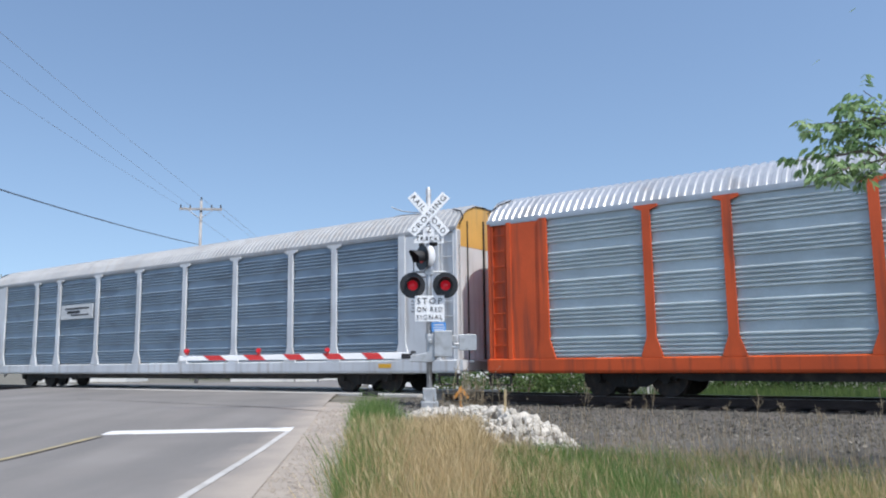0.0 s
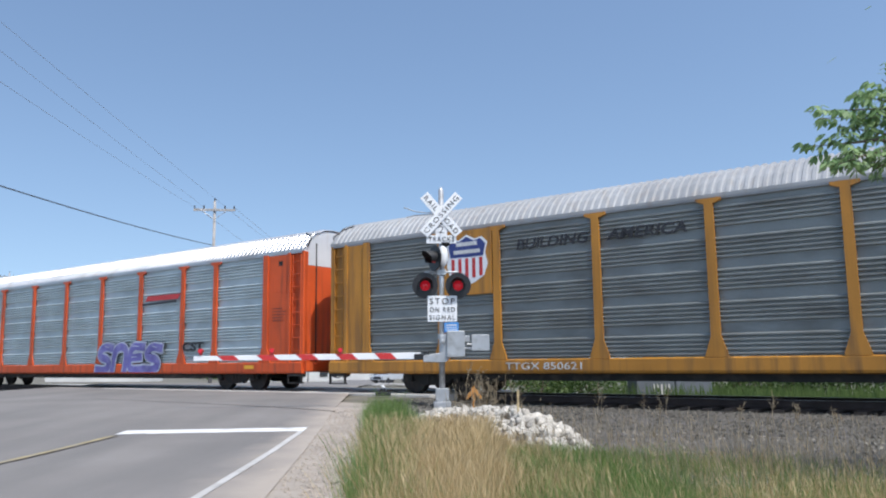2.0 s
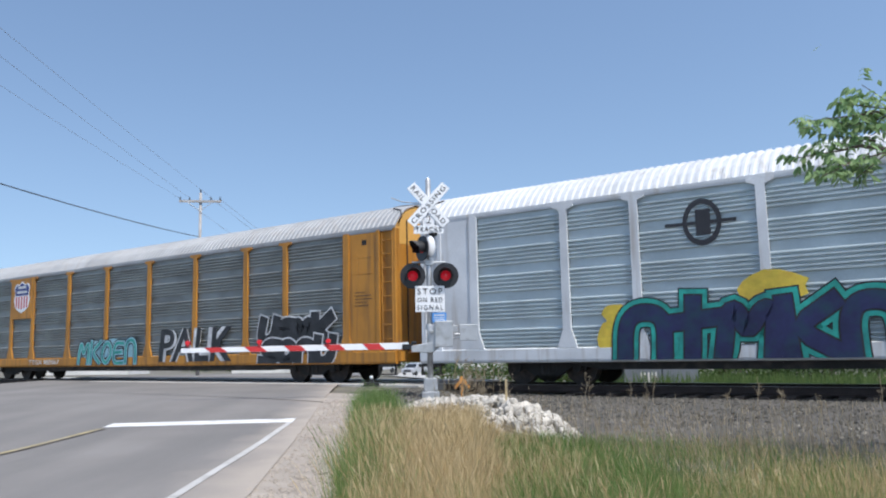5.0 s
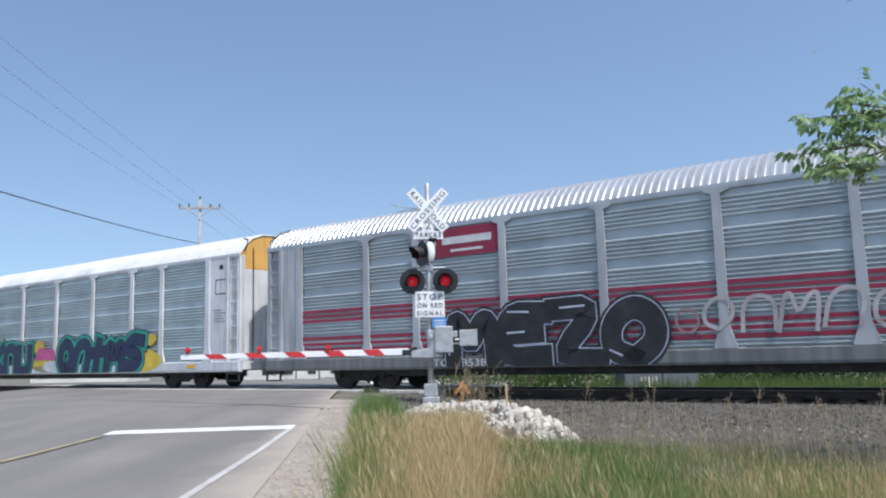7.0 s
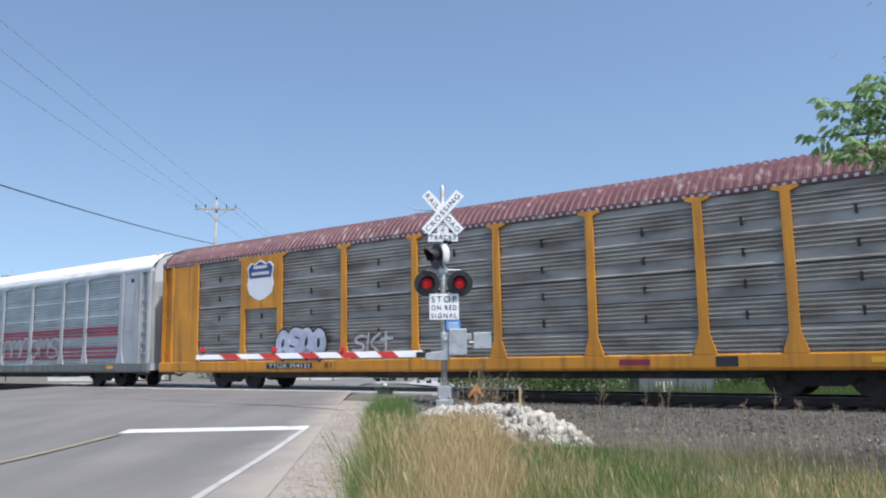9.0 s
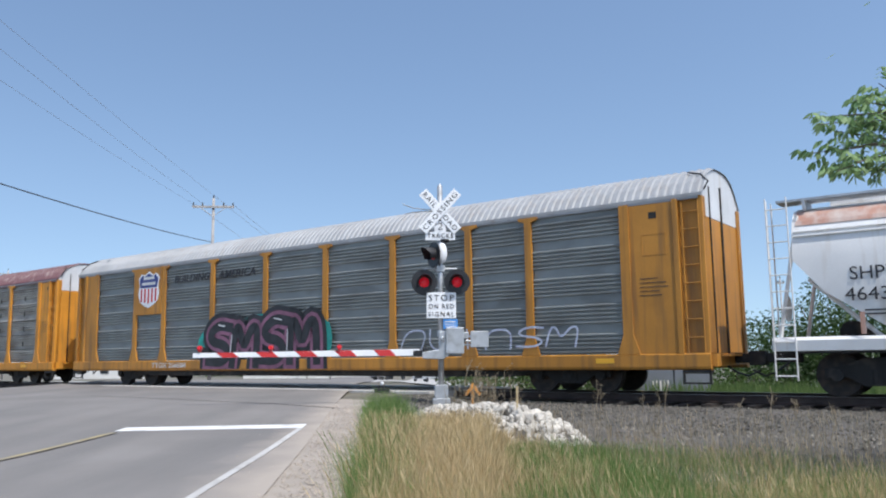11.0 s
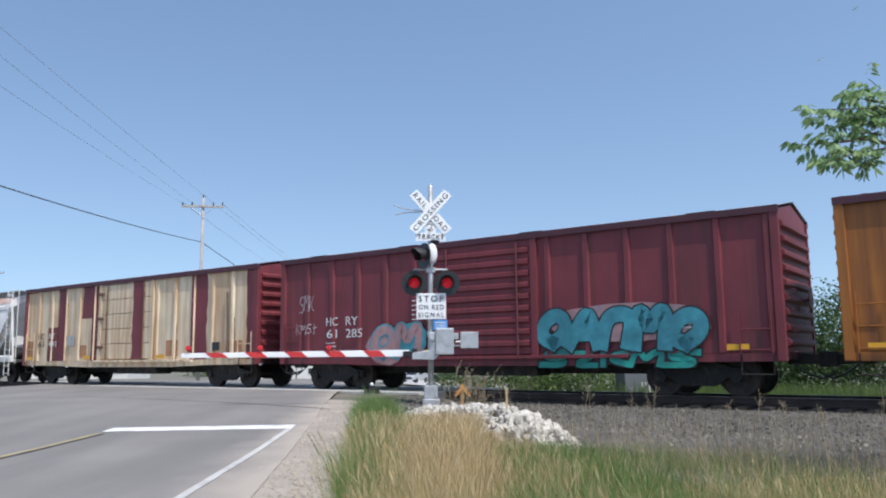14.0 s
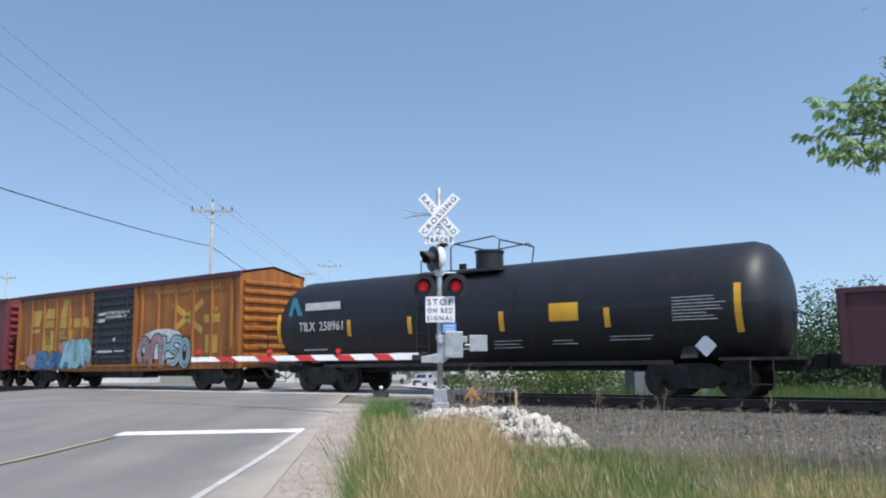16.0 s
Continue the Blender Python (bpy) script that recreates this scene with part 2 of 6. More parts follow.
def lettering(text, width, height, m, material, parent, name="lettering", bold=0.0, shear=0.0, warp=0.0, spread=1.0):
    """Words in the built-in font, fitted into width x height, centred at the pose m (x along the line, y up)."""
    cu = bpy.data.curves.new(name, "FONT")
    cu.space_character = 0.86 if warp else spread
    cu.body, cu.align_x, cu.align_y, cu.offset, cu.shear, cu.resolution_u, cu.extrude = text, "CENTER", "CENTER", bold, shear, 3, 0.004
    tmp = bpy.data.objects.new(name, cu)
    me = bpy.data.meshes.new_from_object(tmp)
    bpy.data.objects.remove(tmp)
    co = np.empty(len(me.vertices) * 3)
    me.vertices.foreach_get("co", co)
    co = co.reshape(-1, 3)
    lo, hi = co.min(0), co.max(0)
    co[:, 0] = (co[:, 0] - (lo[0] + hi[0]) / 2) * width / (hi[0] - lo[0])
    co[:, 1] = (co[:, 1] - (lo[1] + hi[1]) / 2) * height / (hi[1] - lo[1])
    if warp:
        for i, (u, v, _) in enumerate(co):
            p = (u / height * 0.9, v / height * 0.9, len(text))
            co[i, 0] += warp * height * noise.noise((p[0], p[1], p[2] + 3.3))
            co[i, 1] += warp * height * (noise.noise((p[0], p[1], p[2] + 8.1)) + 0.6 * noise.noise((p[0] * 0.5, 0, p[2])))
    me.vertices.foreach_set("co", co.ravel())
    me.transform(m)
    me.name = name
    me.materials.clear()
    me.materials.append(material)
    ob = new(name, me)
    ob.parent = parent
    return ob

# ---- the lie of the land ----
TRACK_YAW = 51.04
TD = Vector((-math.sin(radians(TRACK_YAW)), math.cos(radians(TRACK_YAW)), 0))   # the way the train goes
TN = Vector((math.cos(radians(TRACK_YAW)), math.sin(radians(TRACK_YAW)), 0))    # away from the camera, square to the track
AXIS = 20.5                                                                     # the track's middle

def on_track(s, n, z=0.0):
    return TD * s + TN * n + Vector((0, 0, z))

def sn(x, y):
    return x * TD.x + y * TD.y, x * TN.x + y * TN.y

def smooth(a, c, x):
    t = min(1.0, max(0.0, (x - a) / (c - a)))
    return t * t * (3 - 2 * t)

def road_edge(y):
    return -1.05 - max(0.0, y - 8) * 0.063

def far_fall(n):
    return -min(2.4, max(0.0, n - 24) * 0.032)

def road_z(x, y):
    return float(np.interp(y, [0, 8, 12, 15, 17.5, 19.5, 23], [-0.31, -0.29, -0.25, -0.18, -0.09, -0.03, 0.0])) + far_fall(sn(x, y)[1])

def ground_z(x, y):
    s, n = sn(x, y)
    off = float(np.interp(n, [0, 12, 14.5, 17.0, 19, 22, 24], [-0.36, -0.34, -0.36, -0.36, -0.37, -0.37, -0.3])) + far_fall(n)
    side = max(x - road_edge(y) - 1.2, -18.0 - x)
    w = smooth(0.0, 2.6, side)
    return (road_z(x, y) - 0.03) * (1 - w) + off * w

# ground: one sheet to the horizon, finer near the crossing
xs = [-3000, -1200, -500, -220, -110, -60] + list(np.arange(-40, 40.1, 1.0)) + [60, 110, 220, 500, 1200, 3000]
ys = [-600, -200, -60, -20] + list(np.arange(-8, 60.1, 1.0)) + [70, 85, 100, 130, 180, 260, 400, 800, 1800, 4200]
g = Geo().grid([[(x, y, ground_z(x, y) - 0.03) for x in xs] for y in ys])
tagged(part("ground", g, M["soil"], smooth=True), "dry weedy soil beside the road and railway", "ground", kind="structure")

# road, shoulder and paint
ry = list(np.arange(-12, 70.1, 0.8)) + [80, 95, 120, 160, 220]
def strip(xa, xb, y0, y1, lift, cuts=2):
    return Geo().grid([[(xa(y) + (xb(y) - xa(y)) * i / cuts, y, road_z(xa(y) + (xb(y) - xa(y)) * i / cuts, y) + lift) for i in range(cuts + 1)]
                       for y in [y0] + [q for q in ry if y0 < q < y1] + [y1]])
road = tagged(part("road", strip(lambda y: -17.0, lambda y: road_edge(y) - 0.6, -12, 220, 0.0, 8), M["asphalt"], smooth=True), "pale worn grey asphalt two-lane road", "road", kind="structure")
rng = random.Random(4)
tagged(part("gravel_shoulder", Geo().grid([[(road_edge(y) - 0.78 + i * 0.27 + rng.uniform(-.05, .05), y, road_z(road_edge(y), y) - 0.005 - 0.012 * i) for i in range(6)] for y in np.arange(-6, 21.5, 0.35)]),
            M["shoulder"], smooth=True), "loose tan gravel shoulder along the asphalt edge", "shoulder", kind="structure")
def quad_line(a, c, wid, name, material, label):
    a, c = Vector(a), Vector(c)
    w = (c - a).normalized()
    t = Vector((-w.y, w.x)) * wid / 2
    n = max(2, int((c - a).length / 0.5))
    rows = []
    for i in range(n + 1):
        p = a + (c - a) * i / n
        j = rng.uniform(-.004, .004)
        rows.append([(p.x + t.x * k + j, p.y + t.y * k + j, road_z(p.x + t.x * k, p.y + t.y * k) + 0.006) for k in (-1, 1)])
    tagged(part(name, Geo().grid(rows), material), label, "road marking", kind="structure")
quad_line((-5.43, 14.80), (-2.35, 14.95), 0.60, "stop_line", M["white_line"], "solid white painted stop line across the lane")
quad_line((-2.20, -6), (-2.37, 14.7), 0.095, "edge_line", M["worn_line"], "solid white painted edge line on the asphalt")
quad_line((-6.6, -1), (-5.36, 14.3), 0.11, "centre_line", M["yellow_line"], "faded yellow painted centre line")
quad_line((-6.48, -1), (-5.26, 14.2), 0.035, "centre_joint", M["tie"], "dark open joint beside the centre line")
# dark seam lines across the asphalt before the rails
quad_line((-9.9, 24.6), (-2.1, 18.1), 0.05, "asphalt_seam", M["tie"], "dark tar seam across the asphalt")

# track: rails, ties, crossing panels
track = thing("railway_track", "rusty steel rails on dark timber ties in grey ballast", "railway track", kind="structure")
for side in (-1, 1):
    n = AXIS + side * 0.7525
    prof = [(-0.075, -0.18), (0.075, -0.18), (0.075, -0.165), (0.012, -0.14), (0.012, -0.045), (0.036, -0.035), (0.036, -0.004), (0.03, 0.0), (-0.03, 0.0), (-0.036, -0.004), (-0.036, -0.035), (-0.012, -0.045), (-0.012, -0.14), (-0.075, -0.165)]
    part("rail", Geo().prism(prof, -90, 240, lambda p, q, r: on_track(r, n + p, q - 0.006)), M["rail"], track)
    part("rail_head", Geo().prism([(-0.03, -0.008), (0.03, -0.008), (0.03, -0.002), (-0.03, -0.002)], -90, 240, lambda p, q, r: on_track(r, n + p, q)), M["rail_head"], track, "worn bright rail head")
tg = Geo().obox((0, 0, 0), TD * 0.115, TN * 1.3, (0, 0, 0.09))
tie_src = part("tie", tg, M["tie"], track)
tie_src.matrix_basis = Matrix.Translation(on_track(-16, AXIS, -0.275))
for i in range(1, 52):
    s = -16 + i * 0.53
    if s < 12.4:
        o = new("tie", tie_src.data)
        o.parent = track
        o.matrix_basis = Matrix.Translation(on_track(s + rng.uniform(-.03, .03), AXIS + rng.uniform(-.04, .04), -0.275 + rng.uniform(-.01, .01)))
# crossing surface inside and beside the rails
for a, c in ((AXIS - 2.0, AXIS - 0.80), (AXIS - 0.66, AXIS + 0.66), (AXIS + 0.80, AXIS + 2.0)):
    for k in range(7):
        s0 = 15.4 + k * 2.44
        tagged(part("crossing_panel", Geo().obox(on_track(s0 + 1.22, (a + c) / 2, -0.13), TD * 1.21, TN * (c - a) / 2, (0, 0, 0.135)), M["concrete"], bevel=0.015), "concrete level crossing panel between the rails", "crossing panel", kind="structure")
# ballast bed with loose stones
tagged(part("ballast_bed", Geo().grid([[(lambda p: Vector((p.x, p.y, p.z - .4 if p.x < road_edge(p.y) + .5 and n < 18.9 else max(p.z, ground_z(p.x, p.y) + 0.012 if s > 9 and n < 18.7 else -9))))(on_track(s, n, z + 0.02 * noise.noise((s * 1.3, n * 1.3, 0)))) for n, z in ((10.2, -0.37), (11.4, -0.345), (12.2, -0.335), (13.2, -0.33), (14.5, -0.32), (16, -0.31), (17.5, -0.30), (18.6, -0.27), (19.2, -0.26), (20.5, -0.27), (21.8, -0.26), (22.6, -0.3), (23.5, -0.5))]
     for s in np.arange(-60, 15.6, 0.5)]), M["ballast"], smooth=True), "grey crushed stone ballast bed", "ballast", kind="structure")
tagged(part("ballast_bed_far", Geo().grid([[on_track(s, n, z) for n, z in ((17.6, -0.5), (18.8, -0.28), (22.2, -0.28), (23.4, -0.5))] for s in np.arange(33, 200, 3.0)]), M["ballast"], smooth=True), "grey crushed stone ballast bed beyond the road", "ballast", kind="structure")
def stones(name, count, region, zfun, r0, r1, material, label, seed):
    q = random.Random(seed)
    ge = Geo()
    for _ in range(count):
        s, n = region(q)
        p = on_track(s, n, 0)
        if material != M["shoulder"] and p.x < road_edge(p.y) + 0.45:
            continue
        r = q.uniform(r0, r1)
        z = zfun(s, n)
        k = [Vector((q.uniform(-1, 1), q.uniform(-1, 1), 0)).normalized() for _ in range(1)][0]
        a, b = k * r, Vector((-k.y, k.x, 0)) * r * q.uniform(.6, 1)
        h = r * q.uniform(.5, .95)
        c = p + Vector((0, 0, z))
        tw = q.uniform(-.4, .4)
        ge.add([c + a + b * tw, c + b, c - a + b * .2, c - b * .9, c + Vector((0, 0, h)) + a * .35 + b * tw, c + Vector((0, 0, h * .8)) - a * .5 - b * .2],
               [(0, 1, 4), (1, 5, 4), (1, 2, 5), (2, 3, 5), (3, 4, 5), (3, 0, 4)])
    tagged(part(name, ge, material), label, "gravel", kind="stuff")
def bed_z(s, n):
    return float(np.interp(n, [10.2, 13.2, 14.5, 16, 17.5, 18.6, 19.2, 22], [-0.37, -0.335, -0.32, -0.31, -0.30, -0.27, -0.26, -0.26])) - 0.008
stones("ballast_stones", 30000, lambda q: (15.0 - 27 * q.random() ** 1.3, 19.7 - 9.2 * q.random() ** 1.15), lambda s, n: max(bed_z(s, n), ground_z(*on_track(s, n).to_2d()) if s > 9 and n < 18.7 else -9), 0.02, 0.05, M["stone"], "loose grey angular ballast stones", 5)
stones("pale_gravel", 8000, lambda q: (14.0 - 26 * q.random() ** 1.2, 9.6 + 4.6 * q.random() ** 1.3), lambda s, n: max(bed_z(s, n), ground_z(*on_track(s, n).to_2d()) if s > 9 else -9) + 0.005, 0.014, 0.04, M["toe_stone"], "pale limestone gravel along the ballast toe", 9)
stones("shoulder_gravel", 3500, lambda q: (lambda y: sn(road_edge(y) - 0.3 + q.gauss(0.3, .4), y))(6 + 13 * q.random()), lambda s, n: (lambda p: road_z(p.x, p.y) - 0.015)(on_track(s, n)), 0.008, 0.03, M["shoulder"], "loose tan shoulder gravel", 6)

# ---- grasses ----
def blades(name, spots, h0, h1, wid, material, label, seed, bend=0.5, seedhead=0.0):
    q = random.Random(seed)
    ge_v, ge_f = [], []
    for x, y in spots:
        z = ground_z(x, y) - 0.05
        h, a = q.uniform(h0, h1) * float(np.interp(y, [5, 8, 10.5, 13, 18], [0.75, 0.6, 0.42, 0.36, 0.5] if x > 0.055 * y else [1.0, 0.9, 0.72, 0.6, 0.6] if x > -0.5 else [1.0, 0.85, 0.75, 0.8, 0.8])), q.uniform(0, 6.283)
        lean = Vector((math.cos(a), math.sin(a), 0)) * h * q.uniform(0.05, bend)
        lean += Vector((-0.04, 0.0, 0)) * h
        sd = Vector((q.uniform(-1, 1), q.uniform(-.4, .4), 0)).normalized() * wid * q.uniform(.5, 1.2)
        p = Vector((x, y, z))
        m1, m2, tip = p + lean * .25 + Vector((0, 0, h * .5)), p + lean * .62 + Vector((0, 0, h * .82)), p + lean + Vector((0, 0, h * .98))
        k = len(ge_v)
        ge_v += [p - sd, p + sd, m1 - sd * .8, m1 + sd * .8, m2 - sd * .5, m2 + sd * .5, tip]
        ge_f += [(k, k + 1, k + 3, k + 2), (k + 2, k + 3, k + 5, k + 4), (k + 4, k + 5, k + 6)]
        if q.random() < seedhead:
            w = (tip - m2).normalized()
            sh = Vector((sd.x, sd.y, 0)).normalized() * wid * 1.8
            k = len(ge_v)
            ge_v += [tip - w * .06 - sh * .2, tip - sh, tip + w * .07, tip + sh]
            ge_f += [(k, k + 1, k + 2, k + 3)]
    me = bpy.data.meshes.new(name)
    me.from_pydata([tuple(v) for v in ge_v], [], ge_f)
    me.materials.append(material)
    tagged(new(name, me), label, "grass", kind="stuff")

ROCK_C, ROCK_U = Vector((0.72, 14.15, 0)), Vector((0.36, -0.933, 0))
ROCK_V = Vector((0.933, 0.36, 0))
def rocky(x, y, grow=1.0):
    p = Vector((x, y, 0)) - ROCK_C
    return (p.dot(ROCK_U) / (2.5 * grow)) ** 2 + (p.dot(ROCK_V) / (1.0 * grow)) ** 2 < 1
def spots(count, seed, x0, x1, y0, y1, keep):
    q = random.Random(seed)
    out = []
    while len(out) < count:
        x, y = q.uniform(x0, x1), q.uniform(y0, y1)
        if x > max(road_edge(y) + 0.25, -0.112 * y) + 0.25 * noise.noise((x * 2, y * .7, 3)) and q.random() < smooth(12.2, 8.8, sn(x, y)[1] + 1.1 * noise.noise((x * .8, y * .8, 9))) and not rocky(x, y, 0.95) and keep(x, y, q):
            out.append((x, y))
    return out
def patch(x, y, k, f=0.7):
    return noise.noise((x * f + k, y * f * .7, k)) 
blades("dry_grass", spots(46000, 11, -1.6, 1.3, 4.2, 13.0, lambda x, y, q: q.random() < (1.0 if x < 0.075 * y else 0.16) * (0.5 + patch(x, y, 2)) * (0.22 + 0.78 * smooth(-0.115, -0.03, x / y))), 0.2, 0.85, 0.0012, M["tan"], "tall dry tan roadside grass with seed heads", 1, 0.36, 0.35)
blades("green_grass", spots(52000, 12, -1.4, 4.4, 4.2, 11.8, lambda x, y, q: q.random() < (0.22 if x < 0.07 * y else 1.0) * (0.45 + patch(x, y, 7)) * (1 - 0.85 * smooth(0.17, 0.33, x / y))), 0.15, 0.66, 0.0016, M["green"], "dense green roadside grass and weeds", 2, 0.4, 0.05)
blades("shoulder_grass", spots(20000, 13, -1.75, 0.0, 5.2, 18.0, lambda x, y, q: q.random() < (0.95 if y > 9 else 0.4) * smooth(-0.005, -0.085, x / y)), 0.25, 0.9, 0.0018, M["green"], "green grass tuft on the road shoulder", 3, 0.35, 0.05)
blades("thin_dry_grass", spots(11000, 14, -1.7, 8.5, 6.0, 17.0, lambda x, y, q: q.random() < (0.5 + patch(x, y, 5)) * (0.25 + 0.75 * smooth(0.14, 0.33, x / y))), 0.15, 0.62, 0.0013, M["tan"], "thin dry grass beside the ballast", 4, 0.4, 0.5)
blades("sparse_green_grass", spots(9000, 15, 1.2, 9.0, 5.0, 12.5, lambda x, y, q: q.random() < 0.5 + patch(x, y, 3)), 0.12, 0.42, 0.0021, M["green"], "sparse green weeds at the ballast edge", 5, 0.5, 0.1)
qs = random.Random(77)
stalks = []
while len(stalks) < 2300:
    p = on_track(qs.uniform(-4, 11), 8.5 + 5.5 * qs.random() ** 1.4)
    if p.x > 0.0 and not rocky(p.x, p.y, 0.8):
        stalks.append((p.x, p.y))
blades("tall_stalks", stalks, 0.45, 1.4, 0.0022, M["weed"], "sparse tall brown stalks with seed heads", 6, 0.16, 0.9)

weeds = Geo()
def weed(x, y, h, seed):
    q = random.Random(seed)
    z = ground_z(x, y) - 0.03 if sn(x, y)[1] < 12.5 else max(ground_z(x, y), bed_z(*sn(x, y))) - 0.03
    ge = weeds
    p = Vector((x, y, z))
    stem = [p]
    for i in range(4):
        stem.append(stem[-1] + Vector((q.uniform(-.05, .05), q.uniform(-.03, .03), h / 4)))
    ge.path(stem, 0.006, 4)
    for i in range(9):
        k = q.uniform(.35, 1.0) * 4
        b = stem[min(3, int(k))].lerp(stem[min(4, int(k) + 1)], k % 1)
        d = Vector((q.uniform(-1, 1), q.uniform(-.6, .6), q.uniform(.5, 1.6))).normalized() * h * q.uniform(.1, .25)
        ge.tube(b, b + d, 0.004, 0.002, 4)
        e = b + d
        for _ in range(3):
            o = Vector((q.uniform(-1, 1), q.uniform(-1, 1), q.uniform(-.5, 1))) * 0.03
            ge.add([e, e + o, e + o + Vector((0.012, 0, .02))], [(0, 1, 2)])
q = random.Random(21)
for i in range(20):
    a = q.random()
    weed(0.5 + a * 0.95 + q.uniform(-.1, .1), 16.9 + q.uniform(-.8, .8), q.uniform(.55, 1.0), 100 + i)
for i in range(22):
    s = 9.5 - i * 0.62 + q.uniform(-.3, .3)
    p = on_track(s, q.uniform(13.5, 17.5))
    weed(p.x, p.y, q.uniform(.35, .75), 200 + i)

tagged(part("dry_weeds", weeds, M["weed"]), "tall dry bare-stemmed weeds along the ballast", "weeds", kind="stuff")

# ---- rock pile: pale stones heaped at the ballast edge ----
pile = thing("rock_pile", "low heap of pale broken limestone rocks", "rock pile")
q = random.Random(8)
rock_meshes = []
for k in range(7):
    bm = bmesh.new()
    bmesh.ops.create_icosphere(bm, subdivisions=1, radius=1.0)
    for v in bm.verts:
        v.co *= 1 + 0.35 * noise.noise(v.co * 1.3 + Vector((k * 7.1, 0, 0)))
        v.co.x *= 1.15
        v.co.z *= 0.75
    me = bpy.data.meshes.new("rock")
    bm.to_mesh(me)
    bm.free()
    me.materials.append(M["rock"])
    rock_meshes.append(me)
for i in range(290):
    a, r = q.uniform(0, 6.283), math.sqrt(q.random())
    u, w = math.cos(a) * r, math.sin(a) * r
    p = ROCK_C + ROCK_U * (u * 2.5) + ROCK_V * (w * 1.1)
    hump = 0.46 * (1 - r ** 3) * (0.75 + 0.25 * u)
    sz = q.uniform(.05, .115)
    o = new("rock", rock_meshes[i % 7])
    o.parent = pile
    o.matrix_basis = Matrix.Translation((p.x, p.y, ground_z(p.x, p.y) + hump + 0.02)) @ Euler((q.uniform(0, 6), q.uniform(0, 6), q.uniform(0, 6))).to_matrix().to_4x4() @ Matrix.Scale(sz, 4)
mound = Geo().grid([[tuple(ROCK_C + ROCK_U * u * 2.5 + ROCK_V * w * 1.12 + Vector((0, 0, ground_z(*(ROCK_C + ROCK_U * u * 3 + ROCK_V * w).to_2d()) + 0.44 * max(0, 1 - (u * u + w * w) ** 1.5) * (0.75 + 0.25 * u) - 0.06))) for w in np.linspace(-1, 1, 13)] for u in np.linspace(-1, 1, 17)])
fill = Geo()
for i in range(700):
    a, r = q.uniform(0, 6.283), math.sqrt(q.random()) * 1.04
    p = ROCK_C + ROCK_U * (math.cos(a) * r * 2.5) + ROCK_V * (math.sin(a) * r * 1.1)
    sz = q.uniform(.03, .07)
    turn = Euler((q.uniform(0, 6), q.uniform(0, 6), q.uniform(0, 6))).to_matrix()
    base = Vector((p.x, p.y, ground_z(p.x, p.y) + 0.46 * max(0, 1 - r ** 3) * (0.75 + 0.25 * math.cos(a)) + q.uniform(0, .06)))
    me = rock_meshes[i % 7]
    fill.add([base + turn @ v.co * sz for v in me.vertices], [tuple(f.vertices) for f in me.polygons])
tagged(part("rock_rubble", fill, M["rock"], pile), kind="stuff")
part("packed_core", mound, M["rock"], pile, smooth=True)

# ---- crossing signal ----
SX, SY, SZ = -0.02, 19.4, 0.0
sig = thing("crossing_signal", "silver railroad crossing signal mast with crossbuck, red lamps and lowered gate", "crossing signal", pose(SX, SY, SZ, 0, 0.3, 2))
part("base_box", Geo().box(-.15, .15, -.15, .15, -.35, .34).box(-.19, .19, -.19, .19, -.35, .05).tube((-.12, -.16, .1), (-.12, -.19, .1), .03).tube((.12, -.16, .1), (.12, -.19, .1), .03), M["galv"], sig, "grey cast base", bevel=.02)
part("mast", Geo().tube((0, 0, .3), (0, 0, 4.83), .065, .06, 20), M["galv"], sig, smooth=True)
part("mast_cap", Geo().tube((0, 0, 4.83), (0, 0, 4.9), .062, .02, 16), M["galv"], sig)
def face(x, y, z, roll=0):
    """A pose whose x runs right and y up on a sign that faces the camera."""
    return Matrix.Translation((x, y, z)) @ pose(0, 0, 0, 90, 0, 0) @ pose(0, 0, 0, 0, 0, roll)
XZ = 4.24
for ang, words, yy in ((-49, "RAIL  ROAD", -.10), (48, "CROSSING", -.13)):
    m = face(0, yy, XZ, ang)
    ge = Geo().box(-.60, .60, -.115, .115, -.008, .008)
    ge.v = [tuple(m @ Vector(v)) for v in ge.v]
    blade = part("crossbuck_blade", ge, M["sign_white"], sig, "white reflective crossbuck blade", bevel=.006)
    lettering(words, 1.10, .115, face(0, yy - .012, XZ, ang), M["ink"], blade, bold=-.004, spread=1.25)
plate = part("tracks_plate", Geo().prism([(-.34, -.1), (.34, -.1), (.34, .09), (.13, .09), (.13, .33), (-.13, .33), (-.13, .09), (-.34, .09)], -.085, -.075, lambda p, q2, r: (p, r, 3.68 + q2)), M["sign_white"], sig, "white plate below the crossbuck")
lettering("2", .11, .16, face(0, -.145, 3.89), M["ink"], plate, bold=-.008)
lettering("TRACKS", .58, .105, face(0, -.095, 3.68), M["ink"], plate, bold=-.004, spread=1.25)
